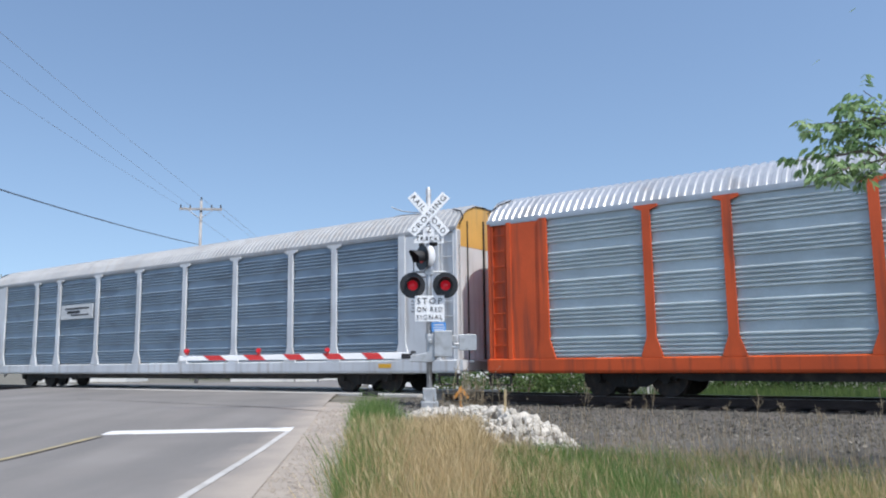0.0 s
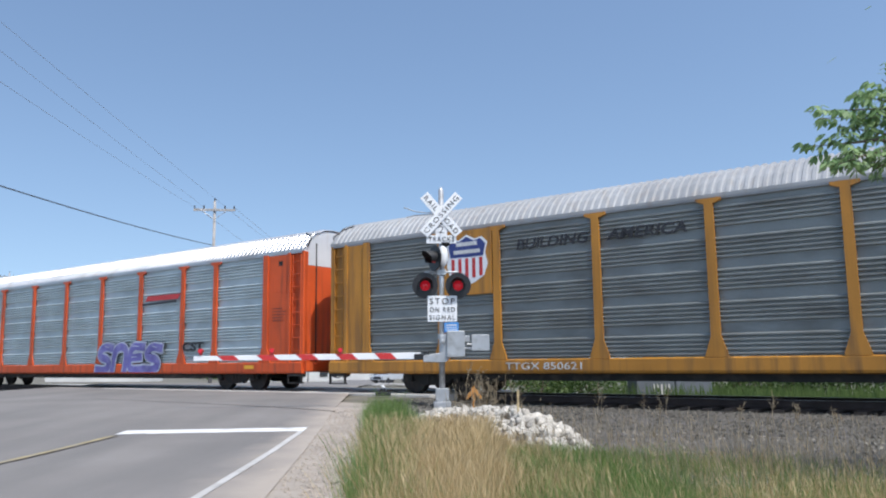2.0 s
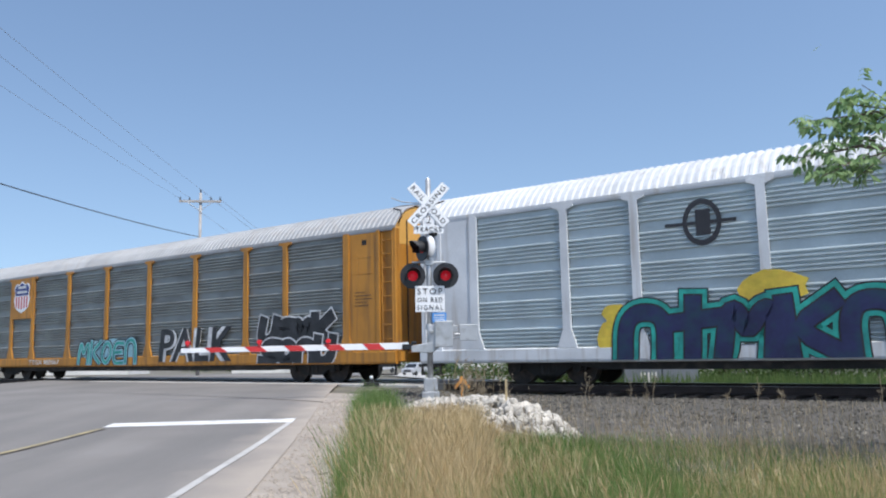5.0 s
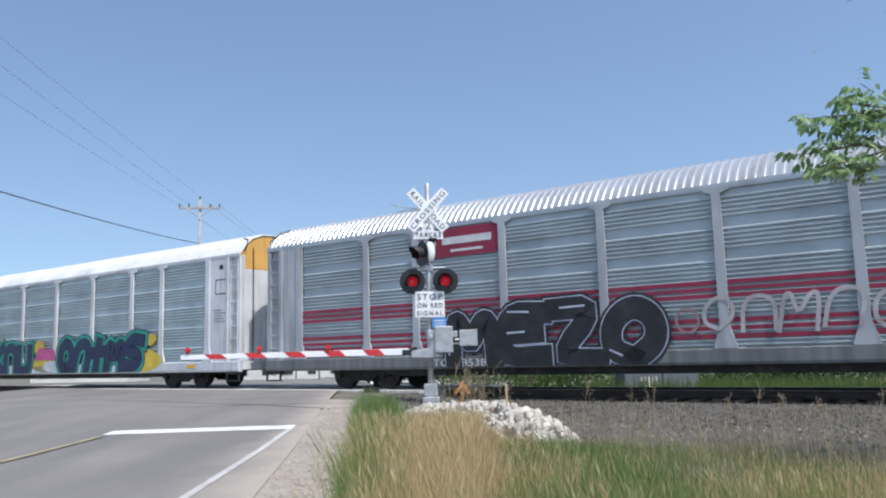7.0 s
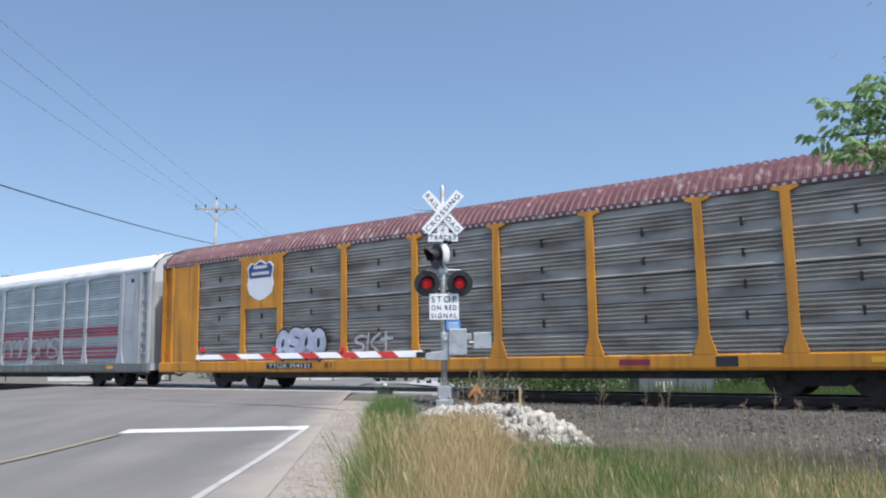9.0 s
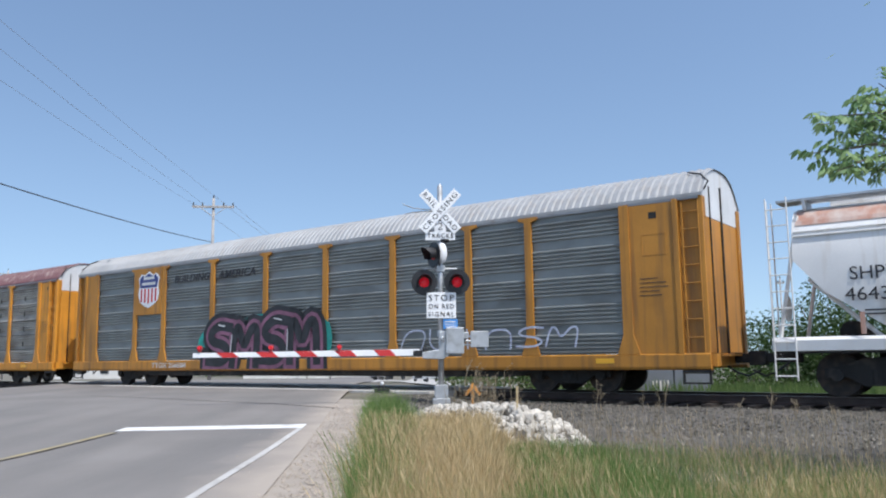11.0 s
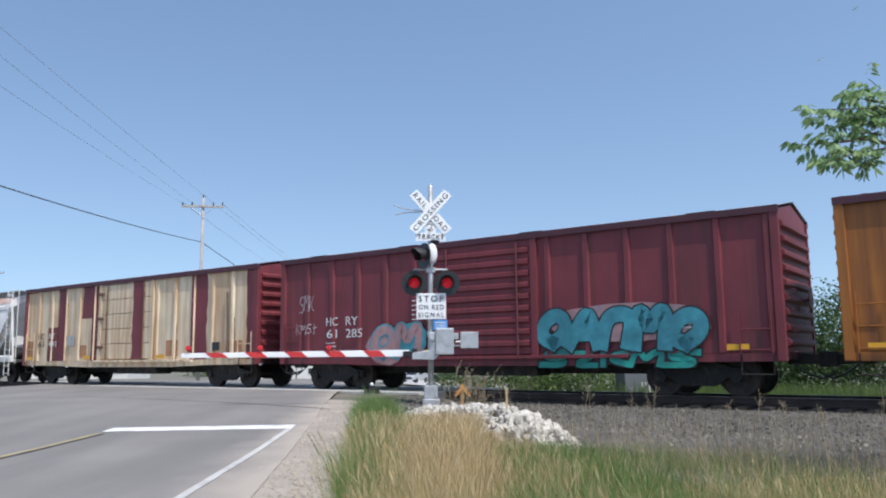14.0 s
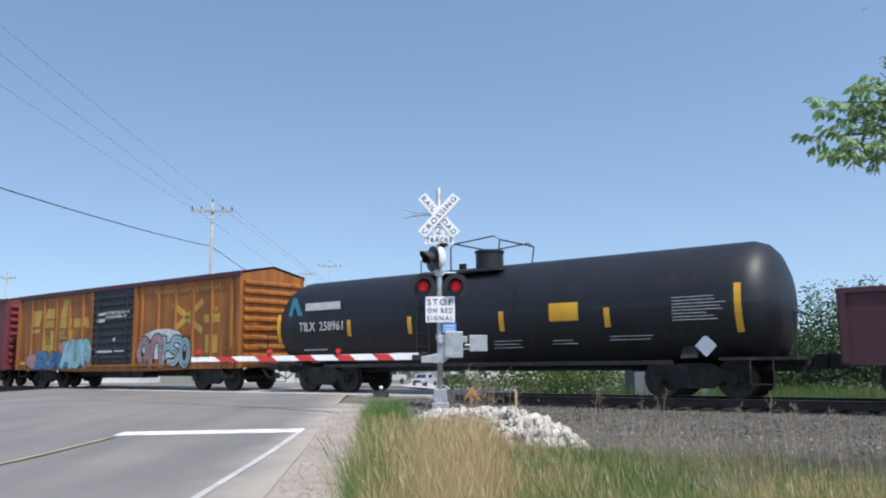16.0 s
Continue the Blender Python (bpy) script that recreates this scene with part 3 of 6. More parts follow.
# antenna-like loose cables
part("cable_tail", Geo().path([(-.06, 0, 4.30), (-.35, -.02, 4.30), (-.6, -.02, 4.33), (-.85, -.03, 4.42)], .012).path([(-.06, 0, 4.27), (-.4, .02, 4.26), (-.62, .02, 4.24), (-.8, .03, 4.20)], .012), M["galv"], sig)
def lamp(x, y, z, turn, glowing, name="signal_lamp"):
    """A round black backboard with a hood and a red lens, facing -y before it is turned."""
    m = Matrix.Translation((x, y, z)) @ pose(0, 0, 0, 0, 0, turn)
    def at(ge):
        ge.v = [tuple(m @ Vector(v)) for v in ge.v]
        return ge
    lampo = part(name, at(Geo().tube((0, 0, 0), (0, .015, 0), .29, seg=32).tube((0, .015, 0), (0, .16, 0), .16, .13, 20)), M["black"], sig, "black round backboard with red lens")
    rows = []
    for d, r0 in ((0, .165), (-.16, .165), (-.30, .16)):
        rows.append([tuple(m @ Vector((r0 * math.cos(a), d if d > -.3 else d * (0.55 + 0.45 * math.sin(a)), r0 * math.sin(a)))) for a in np.linspace(radians(-35), radians(215), 20)])
    hood = part("hood", Geo().grid(rows), M["black"], lampo)
    hood.modifiers.new("thick", "SOLIDIFY").thickness = .006
    prof = [(-.035, 0.0), (-.03, .04), (-.018, .085), (0.0, .115)]
    part("lens", at(Geo().revolve(prof, lambda a, u, w: (u, a - .005, w), 24)), M["lens"] if glowing else M["red"], lampo, "red lens", smooth=True)
    return lampo
lamp(-.37, -.10, 2.62, 4, True)
lamp(.37, -.10, 2.62, -4, True)
part("lamp_arm", Geo().tube((-.38, -.02, 2.93), (.38, -.02, 2.93), .025).tube((-.37, .04, 2.7), (-.37, .0, 2.93), .03).tube((.37, .04, 2.7), (.37, 0, 2.93), .03).box(-.1, .1, -.08, .08, 2.86, 2.99), M["galv"], sig, bevel=.008)
side_lamp = lamp(-.16, -.12, 3.24, -62, False, "side_lamp")
part("side_lamp_cup", Geo().revolve([(-1, 0), (-.92, .4), (-.7, .72), (-.35, .94), (0, 1), (.35, .94), (.7, .72), (.92, .4), (1, 0)], lambda a, u, w: (.03 + u * .12, -.19 + w * .10, 3.27 + a * .24), 18), M["white"], side_lamp, "silver lamp housing", smooth=True)
part("bell", Geo().revolve([(0, .02), (.02, .09), (.08, .12), (.1, .0)], lambda a, u, w: (.1 + u, -.02 + w, 3.52 + a), 18).tube((.1, -.02, 3.44), (.1, -.02, 3.54), .03), M["black"], sig, smooth=True)
stop = part("stop_plate", Geo().box(-.32, .34, -.1, -.09, 1.81, 2.39), M["sign_white"], sig, "white rectangular sign plate", bevel=.004)
for words, z, w, h in (("STOP", 2.27, .56, .135), ("ON RED", 2.08, .56, .105), ("SIGNAL", 1.905, .58, .105)):
    lettering(words, w, h, face(.01, -.108, z), M["ink"], stop, bold=-.003, spread=1.3)
bl = part("notice_plate", Geo().box(.05, .37, -.115, -.105, 1.57, 1.79), M["blue"], sig, "small blue notice plate", bevel=.003)
part("notice_text", Geo().box(.09, .33, -.12, -.116, 1.72, 1.745).box(.08, .34, -.12, -.116, 1.67, 1.685).box(.09, .33, -.12, -.116, 1.625, 1.64), M["bars"], bl)
mech = part("gate_machine", Geo().box(.10, .50, -.30, .12, 1.02, 1.60).prism([(-.42, .92), (.06, .90), (.22, 1.04), (.24, 1.55), (-.05, 1.5), (-.06, 1.12), (-.42, 1.06)], -.22, .05, lambda p, q2, r: (p, r, q2)).tube((.02, -.32, 1.36), (.02, -.2, 1.36), .05), M["galv"], sig, "grey gate mechanism housing", bevel=.02)
for z in (1.0, 1.42):
    part("clamp", Geo().tube((0, 0, z), (0, 0, z + .12), .09), M["galv"], sig)
part("counterweight", Geo().box(.5, .62, -.06, .02, 1.36, 1.50).box(.5, .70, -.06, .02, 1.20, 1.24).box(.66, 1.06, -.10, .04, 1.16, 1.52).tube((.55, -.07, 1.3), (.75, -.07, 1.3), .03), M["galv"], sig, bevel=.01)
# the gate arm: striped segments on one spar
ARM_L, ARM_Z0, ARM_Z1 = 5.45, 1.06, 1.03
arm = part("gate_arm", Geo().prism([(-.48, ARM_Z0 - .075), (-.48, ARM_Z0 + .075), (-ARM_L, ARM_Z1 + .05), (-ARM_L, ARM_Z1 - .05)], -.17, -.13, lambda p, q2, r: (p, r, q2)), M["sign_white"], sig, "long red and white striped gate arm", bevel=.006)
k = 0
x = -1.05
while x > -ARM_L + .1:
    w = .36
    zc = ARM_Z0 + (ARM_Z1 - ARM_Z0) * (-x / ARM_L)
    hh = .074 - .025 * (-x / ARM_L)
    part("red_stripe", Geo().prism([(x + .05, zc - hh), (x - w + .05, zc - hh), (x - w - .09, zc + hh), (x - .09, zc + hh)], -.176, -.171, lambda p, q2, r: (max(p, -ARM_L), r, q2)), M["red"], arm, "red reflective stripe")
    x -= .86
part("arm_bracket", Geo().box(-.62, -.38, -.20, -.1, .98, 1.10).box(-.42, -.3, -.21, -.08, 1.1, 1.16), M["black"], sig, bevel=.01)
for px in (-2.25, -3.75, -5.30):
    la = part("arm_lamp", Geo().box(px - .03, px + .03, -.19, -.12, 1.10, 1.15).tube((px, -.21, 1.19), (px, -.11, 1.19), .055, seg=14), M["red"], arm, "small red gate lamp")
    part("lens", Geo().tube((px, -.225, 1.19), (px, -.211, 1.19), .035, seg=14), M["lens"], la)

# ---- markers, stake, relay cabinet ----
mk = thing("arrow_marker", "orange wooden arrow-shaped marker on a stake", "marker", pose(0.62, 17.6, ground_z(.62, 17.6) - .02))
part("stake", Geo().box(-.025, .025, -.012, .012, -.1, .62), M["orange_wood"], mk, bevel=.004)
part("arrow_head", Geo().prism([(0, .66), (.17, .42), (.12, .40), (.02, .52), (-.02, .52), (-.12, .40), (-.17, .42)], -.03, -.012, lambda p, q2, r: (p, r, q2)), M["orange_wood"], mk, bevel=.004)
lt = tagged(part("survey_lath", Geo().box(1.12 - .013, 1.12 + .013, 13.1, 13.11, ground_z(1.12, 13.1) - .1, .50), M["lath"], bevel=.003), "thin unpainted wooden survey lath", "stake")
swb = thing("switch_lamp_stand", "small dark trackside fitting with a pale round cap", "track fitting", Matrix.Translation(on_track(17.0, 18.3, -.03)))
part("housing", Geo().box(-.22, .22, -.1, .1, 0, .12).box(-.08, .08, -.06, .06, .1, .2), M["black"], swb, bevel=.01)
part("cap", Geo().revolve([(-.055, 0), (-.035, .045), (0, .055), (.035, .045), (.055, 0)], lambda a, u, w: (u, w, .25 + a), 12), M["sign_white"], swb, smooth=True)
cab_m = Matrix.Translation((6.55, 27.5, -0.62)) @ pose(0, 0, 0, 0, 0, 8)
cab = thing("relay_cabinet", "grey aluminium railway relay cabinet with louvres", "cabinet", cab_m)
part("housing", Geo().box(-.62, .62, -.4, .4, -.5, 1.35).box(-.68, .68, -.46, .46, 1.35, 1.43), M["cabinet"], cab, bevel=.02)
for i in range(5):
    part("louvre", Geo().box(-.08 + i * .12, -.03 + i * .12, -.415, -.4, .1, .75), M["facade"], cab)
cab2 = thing("relay_cabinet", "wide grey aluminium railway relay cabinet", "cabinet", Matrix.Translation((7.85, 27.9, -0.66)) @ pose(0, 0, 0, 0, 0, 8))
part("housing", Geo().box(-.6, .6, -.4, .4, -.5, 1.25).box(-.65, .65, -.45, .45, 1.25, 1.32), M["cabinet"], cab2, bevel=.02)
# low pipe fence beyond the tracks
fence = thing("low_rail_fence", "low white steel rail fence beyond the crossing", "fence", Matrix.Translation((-9.0, 47, -1.05)))
for z in (.12, .3, .48):
    part("fence_rail", Geo().box(-3.2, 3.2, -.03, .03, z, z + .09), M["facade"], fence)
for px in (-3.1, -1.0, 1.0, 3.1):
    part("post", Geo().box(px - .05, px + .05, -.05, .05, -.3, .6), M["facade"], fence)

# ---- poles and wires ----
def utility_pole(x, y, h, arm, turn, label):
    p = thing("utility_pole", label, "utility pole", pose(x, y, ground_z(x, y), 0, 0, turn))
    part("shaft", Geo().tube((0, 0, -.5), (0, 0, h), .12, .08, 14), M["pole"], p, smooth=True)
    if arm:
        part("crossarm", Geo().box(-arm / 2, arm / 2, -.16, -.08, h - .62, h - .48), M["pole"], p, bevel=.01)
        part("brace", Geo().tube((-arm * .3, -.17, h - .6), (0, -.17, h - 1.15), .02).tube((arm * .3, -.17, h - .6), (0, -.17, h - 1.15), .02), M["galv"], p)
        for k in (-.47, -.25, .25, .47):
            part("insulator", Geo().tube((arm * k, -.12, h - .48), (arm * k, -.12, h - .28), .05, .035, 8), M["wire"], p)
        part("insulator", Geo().tube((0, 0, h), (0, 0, h + .22), .05, .035, 8), M["wire"], p)
    return p
PX, PY = -13.9, 52.0
PH = 0.1872 * PY + EYE - ground_z(PX, PY) + .1
utility_pole(PX, PY, PH, 2.5, 8, "weathered timber utility pole with one crossarm and four insulators")
top = ground_z(PX, PY) + PH
def wire(a, c, sag, r=.018, label="thin dark overhead wire", n=24):
    a, c = Vector(a), Vector(c)
    pts = [a.lerp(c, i / n) - Vector((0, 0, sag * 4 * (i / n) * (1 - i / n))) for i in range(n + 1)]
    tagged(part("overhead_wire", Geo().path(pts, r, 5), M["wire"] if r > .015 else M["thin_wire"]), label, "wire", "overhead wires")
wire((PX, PY, top + .2), (-14.0, -10, 13.6), .3, .007)
wire((PX - .6, PY, top - .35), (-13.8, -10, 12.9), .4, .007)
wire((PX - 1.2, PY, top - .35), (-13.7, -10, 11.2), .5, .007)
wire((PX + 1.15, PY, top - .35), (-8, 110, 7.6), .7, .010)
wire((PX, PY, top + .2), (-9.5, 110, 8.4), .7, .010)
wire((PX - 1.1, PY, top - .35), (-10.5, 110, 7.6), .7, .010)
KZ = .1364 * PY + EYE
wire((PX, PY - .2, KZ), (-13.0, -4, 5.7), .55, .022, "thick black telephone cable")
wire((PX, PY, KZ), (-9.3, 62, 4.6), .1, .022, "thick black telephone cable")
for (rx, rz, dist, h, arm) in ((-.1285, .116, 120, 0, 3.2), (-.155, .106, 150, 0, 2.6), (.396, .0854, 95, 0, 0.8), (-.505, .107, 120, 0, 2.4)):
    x = rx * dist
    z = rz * dist + EYE
    utility_pole(x, dist, z - ground_z(x, dist), arm, 10, "distant timber utility pole beyond the railway")

# ---- leafy things ----
def leaf_cluster(ge, c, q, size, count, spread, droop=0.6):
    for _ in range(count):
        d = Vector((q.gauss(0, 1), q.gauss(0, 1), q.gauss(0, 1)))
        p = c + d * spread * 0.5
        ax = Vector((q.uniform(-1, 1), q.uniform(-1, 1), -droop + q.uniform(-.5, .5))).normalized() * size * q.uniform(.6, 1.2)
        sd = ax.cross(Vector((q.uniform(-1, 1), q.uniform(-1, 1), q.uniform(-1, 1)))).normalized() * size * .24
        ge.add([p, p + ax * .4 + sd, p + ax, p + ax * .4 - sd], [(0, 1, 2, 3)])

def compound_leaf(ge, base, axis, q, ln):
    """A drooping stalk with pairs of narrow leaflets."""
    axis = axis.normalized()
    side = axis.cross(Vector((0, 0, 1))).normalized()
    for k in range(3):
        for sgn in (-1, 1):
            b = base + axis * ln * (.35 + .25 * k)
            d = (axis * .45 + side * sgn * .8 + Vector((0, 0, -.75 + q.uniform(-.3, .2)))).normalized() * ln * q.uniform(.42, .6)
            w = d.cross(Vector((q.uniform(-.5, .5), q.uniform(-.5, .5), 1))).normalized() * ln * .10
            ge.add([b, b + d * .35 + w, b + d * .7 + w * .7, b + d, b + d * .7 - w * .7, b + d * .35 - w], [(0, 1, 2, 3, 4, 5)])
    b = base + axis * ln * .85
    d = (axis * .6 + Vector((0, 0, -.8))).normalized() * ln * .55
    w = d.cross(side + Vector((.1, .2, .3))).normalized() * ln * .1
    ge.add([b, b + d * .35 + w, b + d * .7 + w * .7, b + d, b + d * .7 - w * .7, b + d * .35 - w], [(0, 1, 2, 3, 4, 5)])

# near tree: only its outer limbs reach over the roadside
TREE = thing("roadside_tree", "leafy green roadside ash tree with drooping leaflets", "tree", Matrix.Translation((5.6, 7.4, -0.36)))
part("trunk", Geo().tube((0, 0, -.2), (.1, .05, 2.2), .17, .12, 12).tube((.1, .05, 2.2), (.0, .0, 5.2), .12, .05, 10), M["bark"], TREE, smooth=True)
q = random.Random(31)
limbs = []
def limb_with_leaves(path, subs, seed, ln=.19):
    q = random.Random(seed)
    ge, lg = Geo(), Geo()
    for a, c, r in zip(path, path[1:], (.035, .022, .014, .008, .006)):
        ge.tube(a, c, r, r * .65, 6)
    for base, tip, count in subs:
        base, tip = Vector(base), Vector(tip)
        ge.tube(base, tip, .008, .003, 5)
        for i in range(count):
            k = .25 + .75 * q.random()
            p = base.lerp(tip, k)
            d = Vector((q.uniform(-1, .6), q.uniform(-.8, .8), q.uniform(-.25, .5)))
            compound_leaf(lg, p, d, q, ln * q.uniform(.7, 1.15))
    limb = part("limb", ge, M["bark"], TREE)
    part("foliage", lg, M["leaf"], limb)
    limbs.append((limb, Vector(path[0])))
def T(rx, rz, y):
    """A point of the crown by its bearing from the kerb, in the tree's space."""
    return Vector((rx * y - 5.6, y - 7.4, rz * y + EYE + 0.36))
Y0 = 7.0
limb_with_leaves([(0.05, 0, 2.6), T(.60, .23, Y0), T(.52, .245, Y0), T(.49, .24, Y0)],
    [(T(.53, .245, Y0), T(.442, .235, Y0), 15), (T(.54, .25, Y0), T(.475, .262, Y0 + .2), 8), (T(.53, .235, Y0), T(.47, .212, Y0 - .2), 13), (T(.55, .235, Y0), T(.455, .215, Y0), 12), (T(.56, .24, Y0), T(.51, .205, Y0), 14)], 41)
limb_with_leaves([(0.02, 0, 3.0), T(.62, .28, Y0), T(.53, .285, Y0)],
    [(T(.56, .285, Y0), T(.438, .278, Y0), 9), (T(.56, .28, Y0), T(.452, .27, Y0 + .2), 6), (T(.57, .285, Y0), T(.497, .30, Y0), 15), (T(.57, .28, Y0), T(.505, .27, Y0), 13), (T(.58, .28, Y0), T(.52, .25, Y0), 13), (T(.58, .28, Y0), T(.53, .32, Y0), 12)], 42)
lg = Geo()
for _ in range(70):
    leaf_cluster(lg, Vector((q.uniform(-.3, 1.9), q.uniform(-1.5, 1.7), q.uniform(2.2, 5.4))), q, .13, 45, .55)
part("crown", lg, M["leaf"], TREE)

def bush(x, y, w, h, seed, name="bush", label="dense green bush beyond the track", size=.16, clumps=46, material=None):
    q = random.Random(seed)
    z = ground_z(x, y)
    b = thing(name, label, "bush" if name == "bush" else "tree", Matrix.Translation((x, y, z)))
    st = Geo()
    lg = Geo()
    for i in range(5):
        st.tube((q.uniform(-.2, .2), q.uniform(-.2, .2), -.1), (q.uniform(-w, w) * .3, q.uniform(-w, w) * .3, h * q.uniform(.5, .8)), .05, .02, 6)
    for i in range(clumps):
        a, r = q.uniform(0, 6.28), math.sqrt(q.random())
        zz = h * q.uniform(.12, 1) * (1 - .35 * r * r)
        leaf_cluster(lg, Vector((math.cos(a) * r * w / 2, math.sin(a) * r * w / 2.4, zz)), q, size, 42, size * 3.2, .2)
    part("woody_core", st, M["bark"], b)
    part("foliage", lg, material or M["bush"], b)
    return b
q = random.Random(51)
for i, (x, y, w, h) in enumerate([(3.2, 29, 3.0, 1.1), (5.0, 30, 3.0, 1.2), (3.9, 33, 2.4, 1.1), (10.6, 31, 2.6, 1.3), (1.4, 32, 2.6, .8), (12.2, 31, 3.2, 2.6), (14.0, 31, 3.6, 3.4), (16.0, 31.5, 4.0, 4.2), (18.2, 32, 4.6, 5.0), (13.2, 35, 3.6, 3.2), (21.0, 33, 5.0, 5.4), (17.5, 37, 5.0, 5.2), (24.5, 34, 5.0, 5.4), (8.6, 36, 3.2, 1.4)]):
    # bushes past x = 12 get the leaf with shade painted in
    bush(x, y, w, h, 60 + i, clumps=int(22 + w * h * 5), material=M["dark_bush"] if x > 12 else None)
for i in range(9):
    x = -40 + i * 22 + q.uniform(-8, 8)
    bush(x, 190 + q.uniform(-20, 30), 22, q.uniform(4.5, 7.5), 90 + i, "distant_tree", "distant green treeline beyond the railway", .8, 60)
# rough grass on the far side of the track
vv, ff = [], []
q = random.Random(71)
for _ in range(15000):
    p = on_track(13.5 - 34 * q.random(), q.uniform(23.2, 34))
    z = ground_z(p.x, p.y) - .04
    h, w = q.uniform(.2, .65), .02
    lx = q.uniform(-.2, .2)
    k = len(vv)
    vv += [(p.x - w, p.y, z), (p.x + w, p.y, z), (p.x + lx, p.y + q.uniform(-.1, .1), z + h)]
    ff.append((k, k + 1, k + 2))
me = bpy.data.meshes.new("far_grass")
me.from_pydata(vv, [], ff)
me.materials.append(M["bush"])
tagged(new("far_grass", me), "rough green grass on the far side of the railway", "grass", kind="stuff")

# ---- beyond the crossing: yard, vehicles, low buildings ----
tagged(part("yard_pavement", Geo().grid([[(x, y, ground_z(x, y) + .015) for x in np.arange(-34, 6.1, 4)] for y in np.arange(46, 150, 4)]), M["concrete"]), "pale concrete yard beyond the railway", "pavement", kind="structure")
def vehicle(name, x, y, turn, body, label, pickup=False):
    v = thing(name, label, "car", pose(x, y, ground_z(x, y) + .02, 0, 0, turn))
    L = 5.2 if pickup else 4.6
    prof = [(-L / 2, .45), (-L / 2, .95), (-L * .30, 1.05), (-L * .17, 1.62), (L * .12, 1.68)] + ([(L * .17, 1.15)] if pickup else [(L * .34, 1.1)]) + [(L / 2, 1.05), (L / 2, .45)]
    part("body", Geo().prism(prof, -.9, .9, lambda p, q2, r: (r, p, q2)), body, v, bevel=.06)
    part("windscreen", Geo().add([(-.78, -L * .292, 1.09), (.78, -L * .292, 1.09), (.68, -L * .18, 1.58), (-.68, -L * .18, 1.58)], [(0, 1, 2, 3)]), M["glass"], v)
    part("side_window", Geo().box(-.915, .915, -L * .15, L * .1, 1.12, 1.55), M["glass"], v)
    part("grille", Geo().box(-.55, .55, -L / 2 - .02, -L / 2 + .02, .55, .82), M["black"], v)
    for sx in (-.68, .68):
        part("headlight", Geo().box(sx - .17, sx + .17, -L / 2 - .025, -L / 2 + .02, .78, .93), M["sign_white"], v)
        for wy in (-L * .31, L * .31):
            part("wheel", Geo().tube((sx * 1.18, wy, .34), (sx * 1.38, wy, .34), .34, seg=16), M["black"], v)
vehicle("pickup_truck", -6.3, 104, -32, M["silver_car"], "silver pickup truck driving beyond the crossing", True)
vehicle("car", -2.2, 118, -25, M["silver_car"], "silver car waiting beyond the crossing")
vehicle("car", -9.2, 132, -20, M["dark_car"], "dark car beyond the crossing")
vehicle("car", 2.6, 130, 60, M["dark_car"], "dark parked car beyond the crossing")
def shed(x, y, w, d, h, label):
    b = thing("low_building", label, "building", Matrix.Translation((x, y, ground_z(x, y))))
    part("wall", Geo().box(-w / 2, w / 2, -d / 2, d / 2, -.5, h), M["facade"], b)
    part("roof", Geo().prism([(-w / 2 - .4, h), (w / 2 + .4, h), (w / 2 + .4, h + .25), (0, h + .9), (-w / 2 - .4, h + .25)], -d / 2 - .4, d / 2 + .4, lambda p, q2, r: (p, r, q2)), M["roofing"], b)
    for k in range(int(w // 4)):
        wx = -w / 2 + 2 + k * 4
        fr = part("window", Geo().box(wx - .8, wx + .8, -d / 2 - .05, -d / 2, .9, 2.1), M["facade"], b)
        part("pane", Geo().box(wx - .7, wx + .7, -d / 2 - .07, -d / 2 - .055, 1.0, 2.0), M["glass"], fr)
shed(-24, 160, 22, 12, 3.4, "long low pale building across the yard")
shed(-58, 150, 16, 10, 3.2, "low pale building across the yard")
shed(12, 175, 20, 12, 3.3, "low pale building behind the bushes")

# ---- rolling stock: +x is the way the train goes, +y the side seen from the road ----
def side_face(x, z, y=1.515):
    """A pose on the near side: letters run towards the car's rear."""
    return Matrix(((-1, 0, 0, x), (0, 0, 1, y), (0, 1, 0, z), (0, 0, 0, 1)))

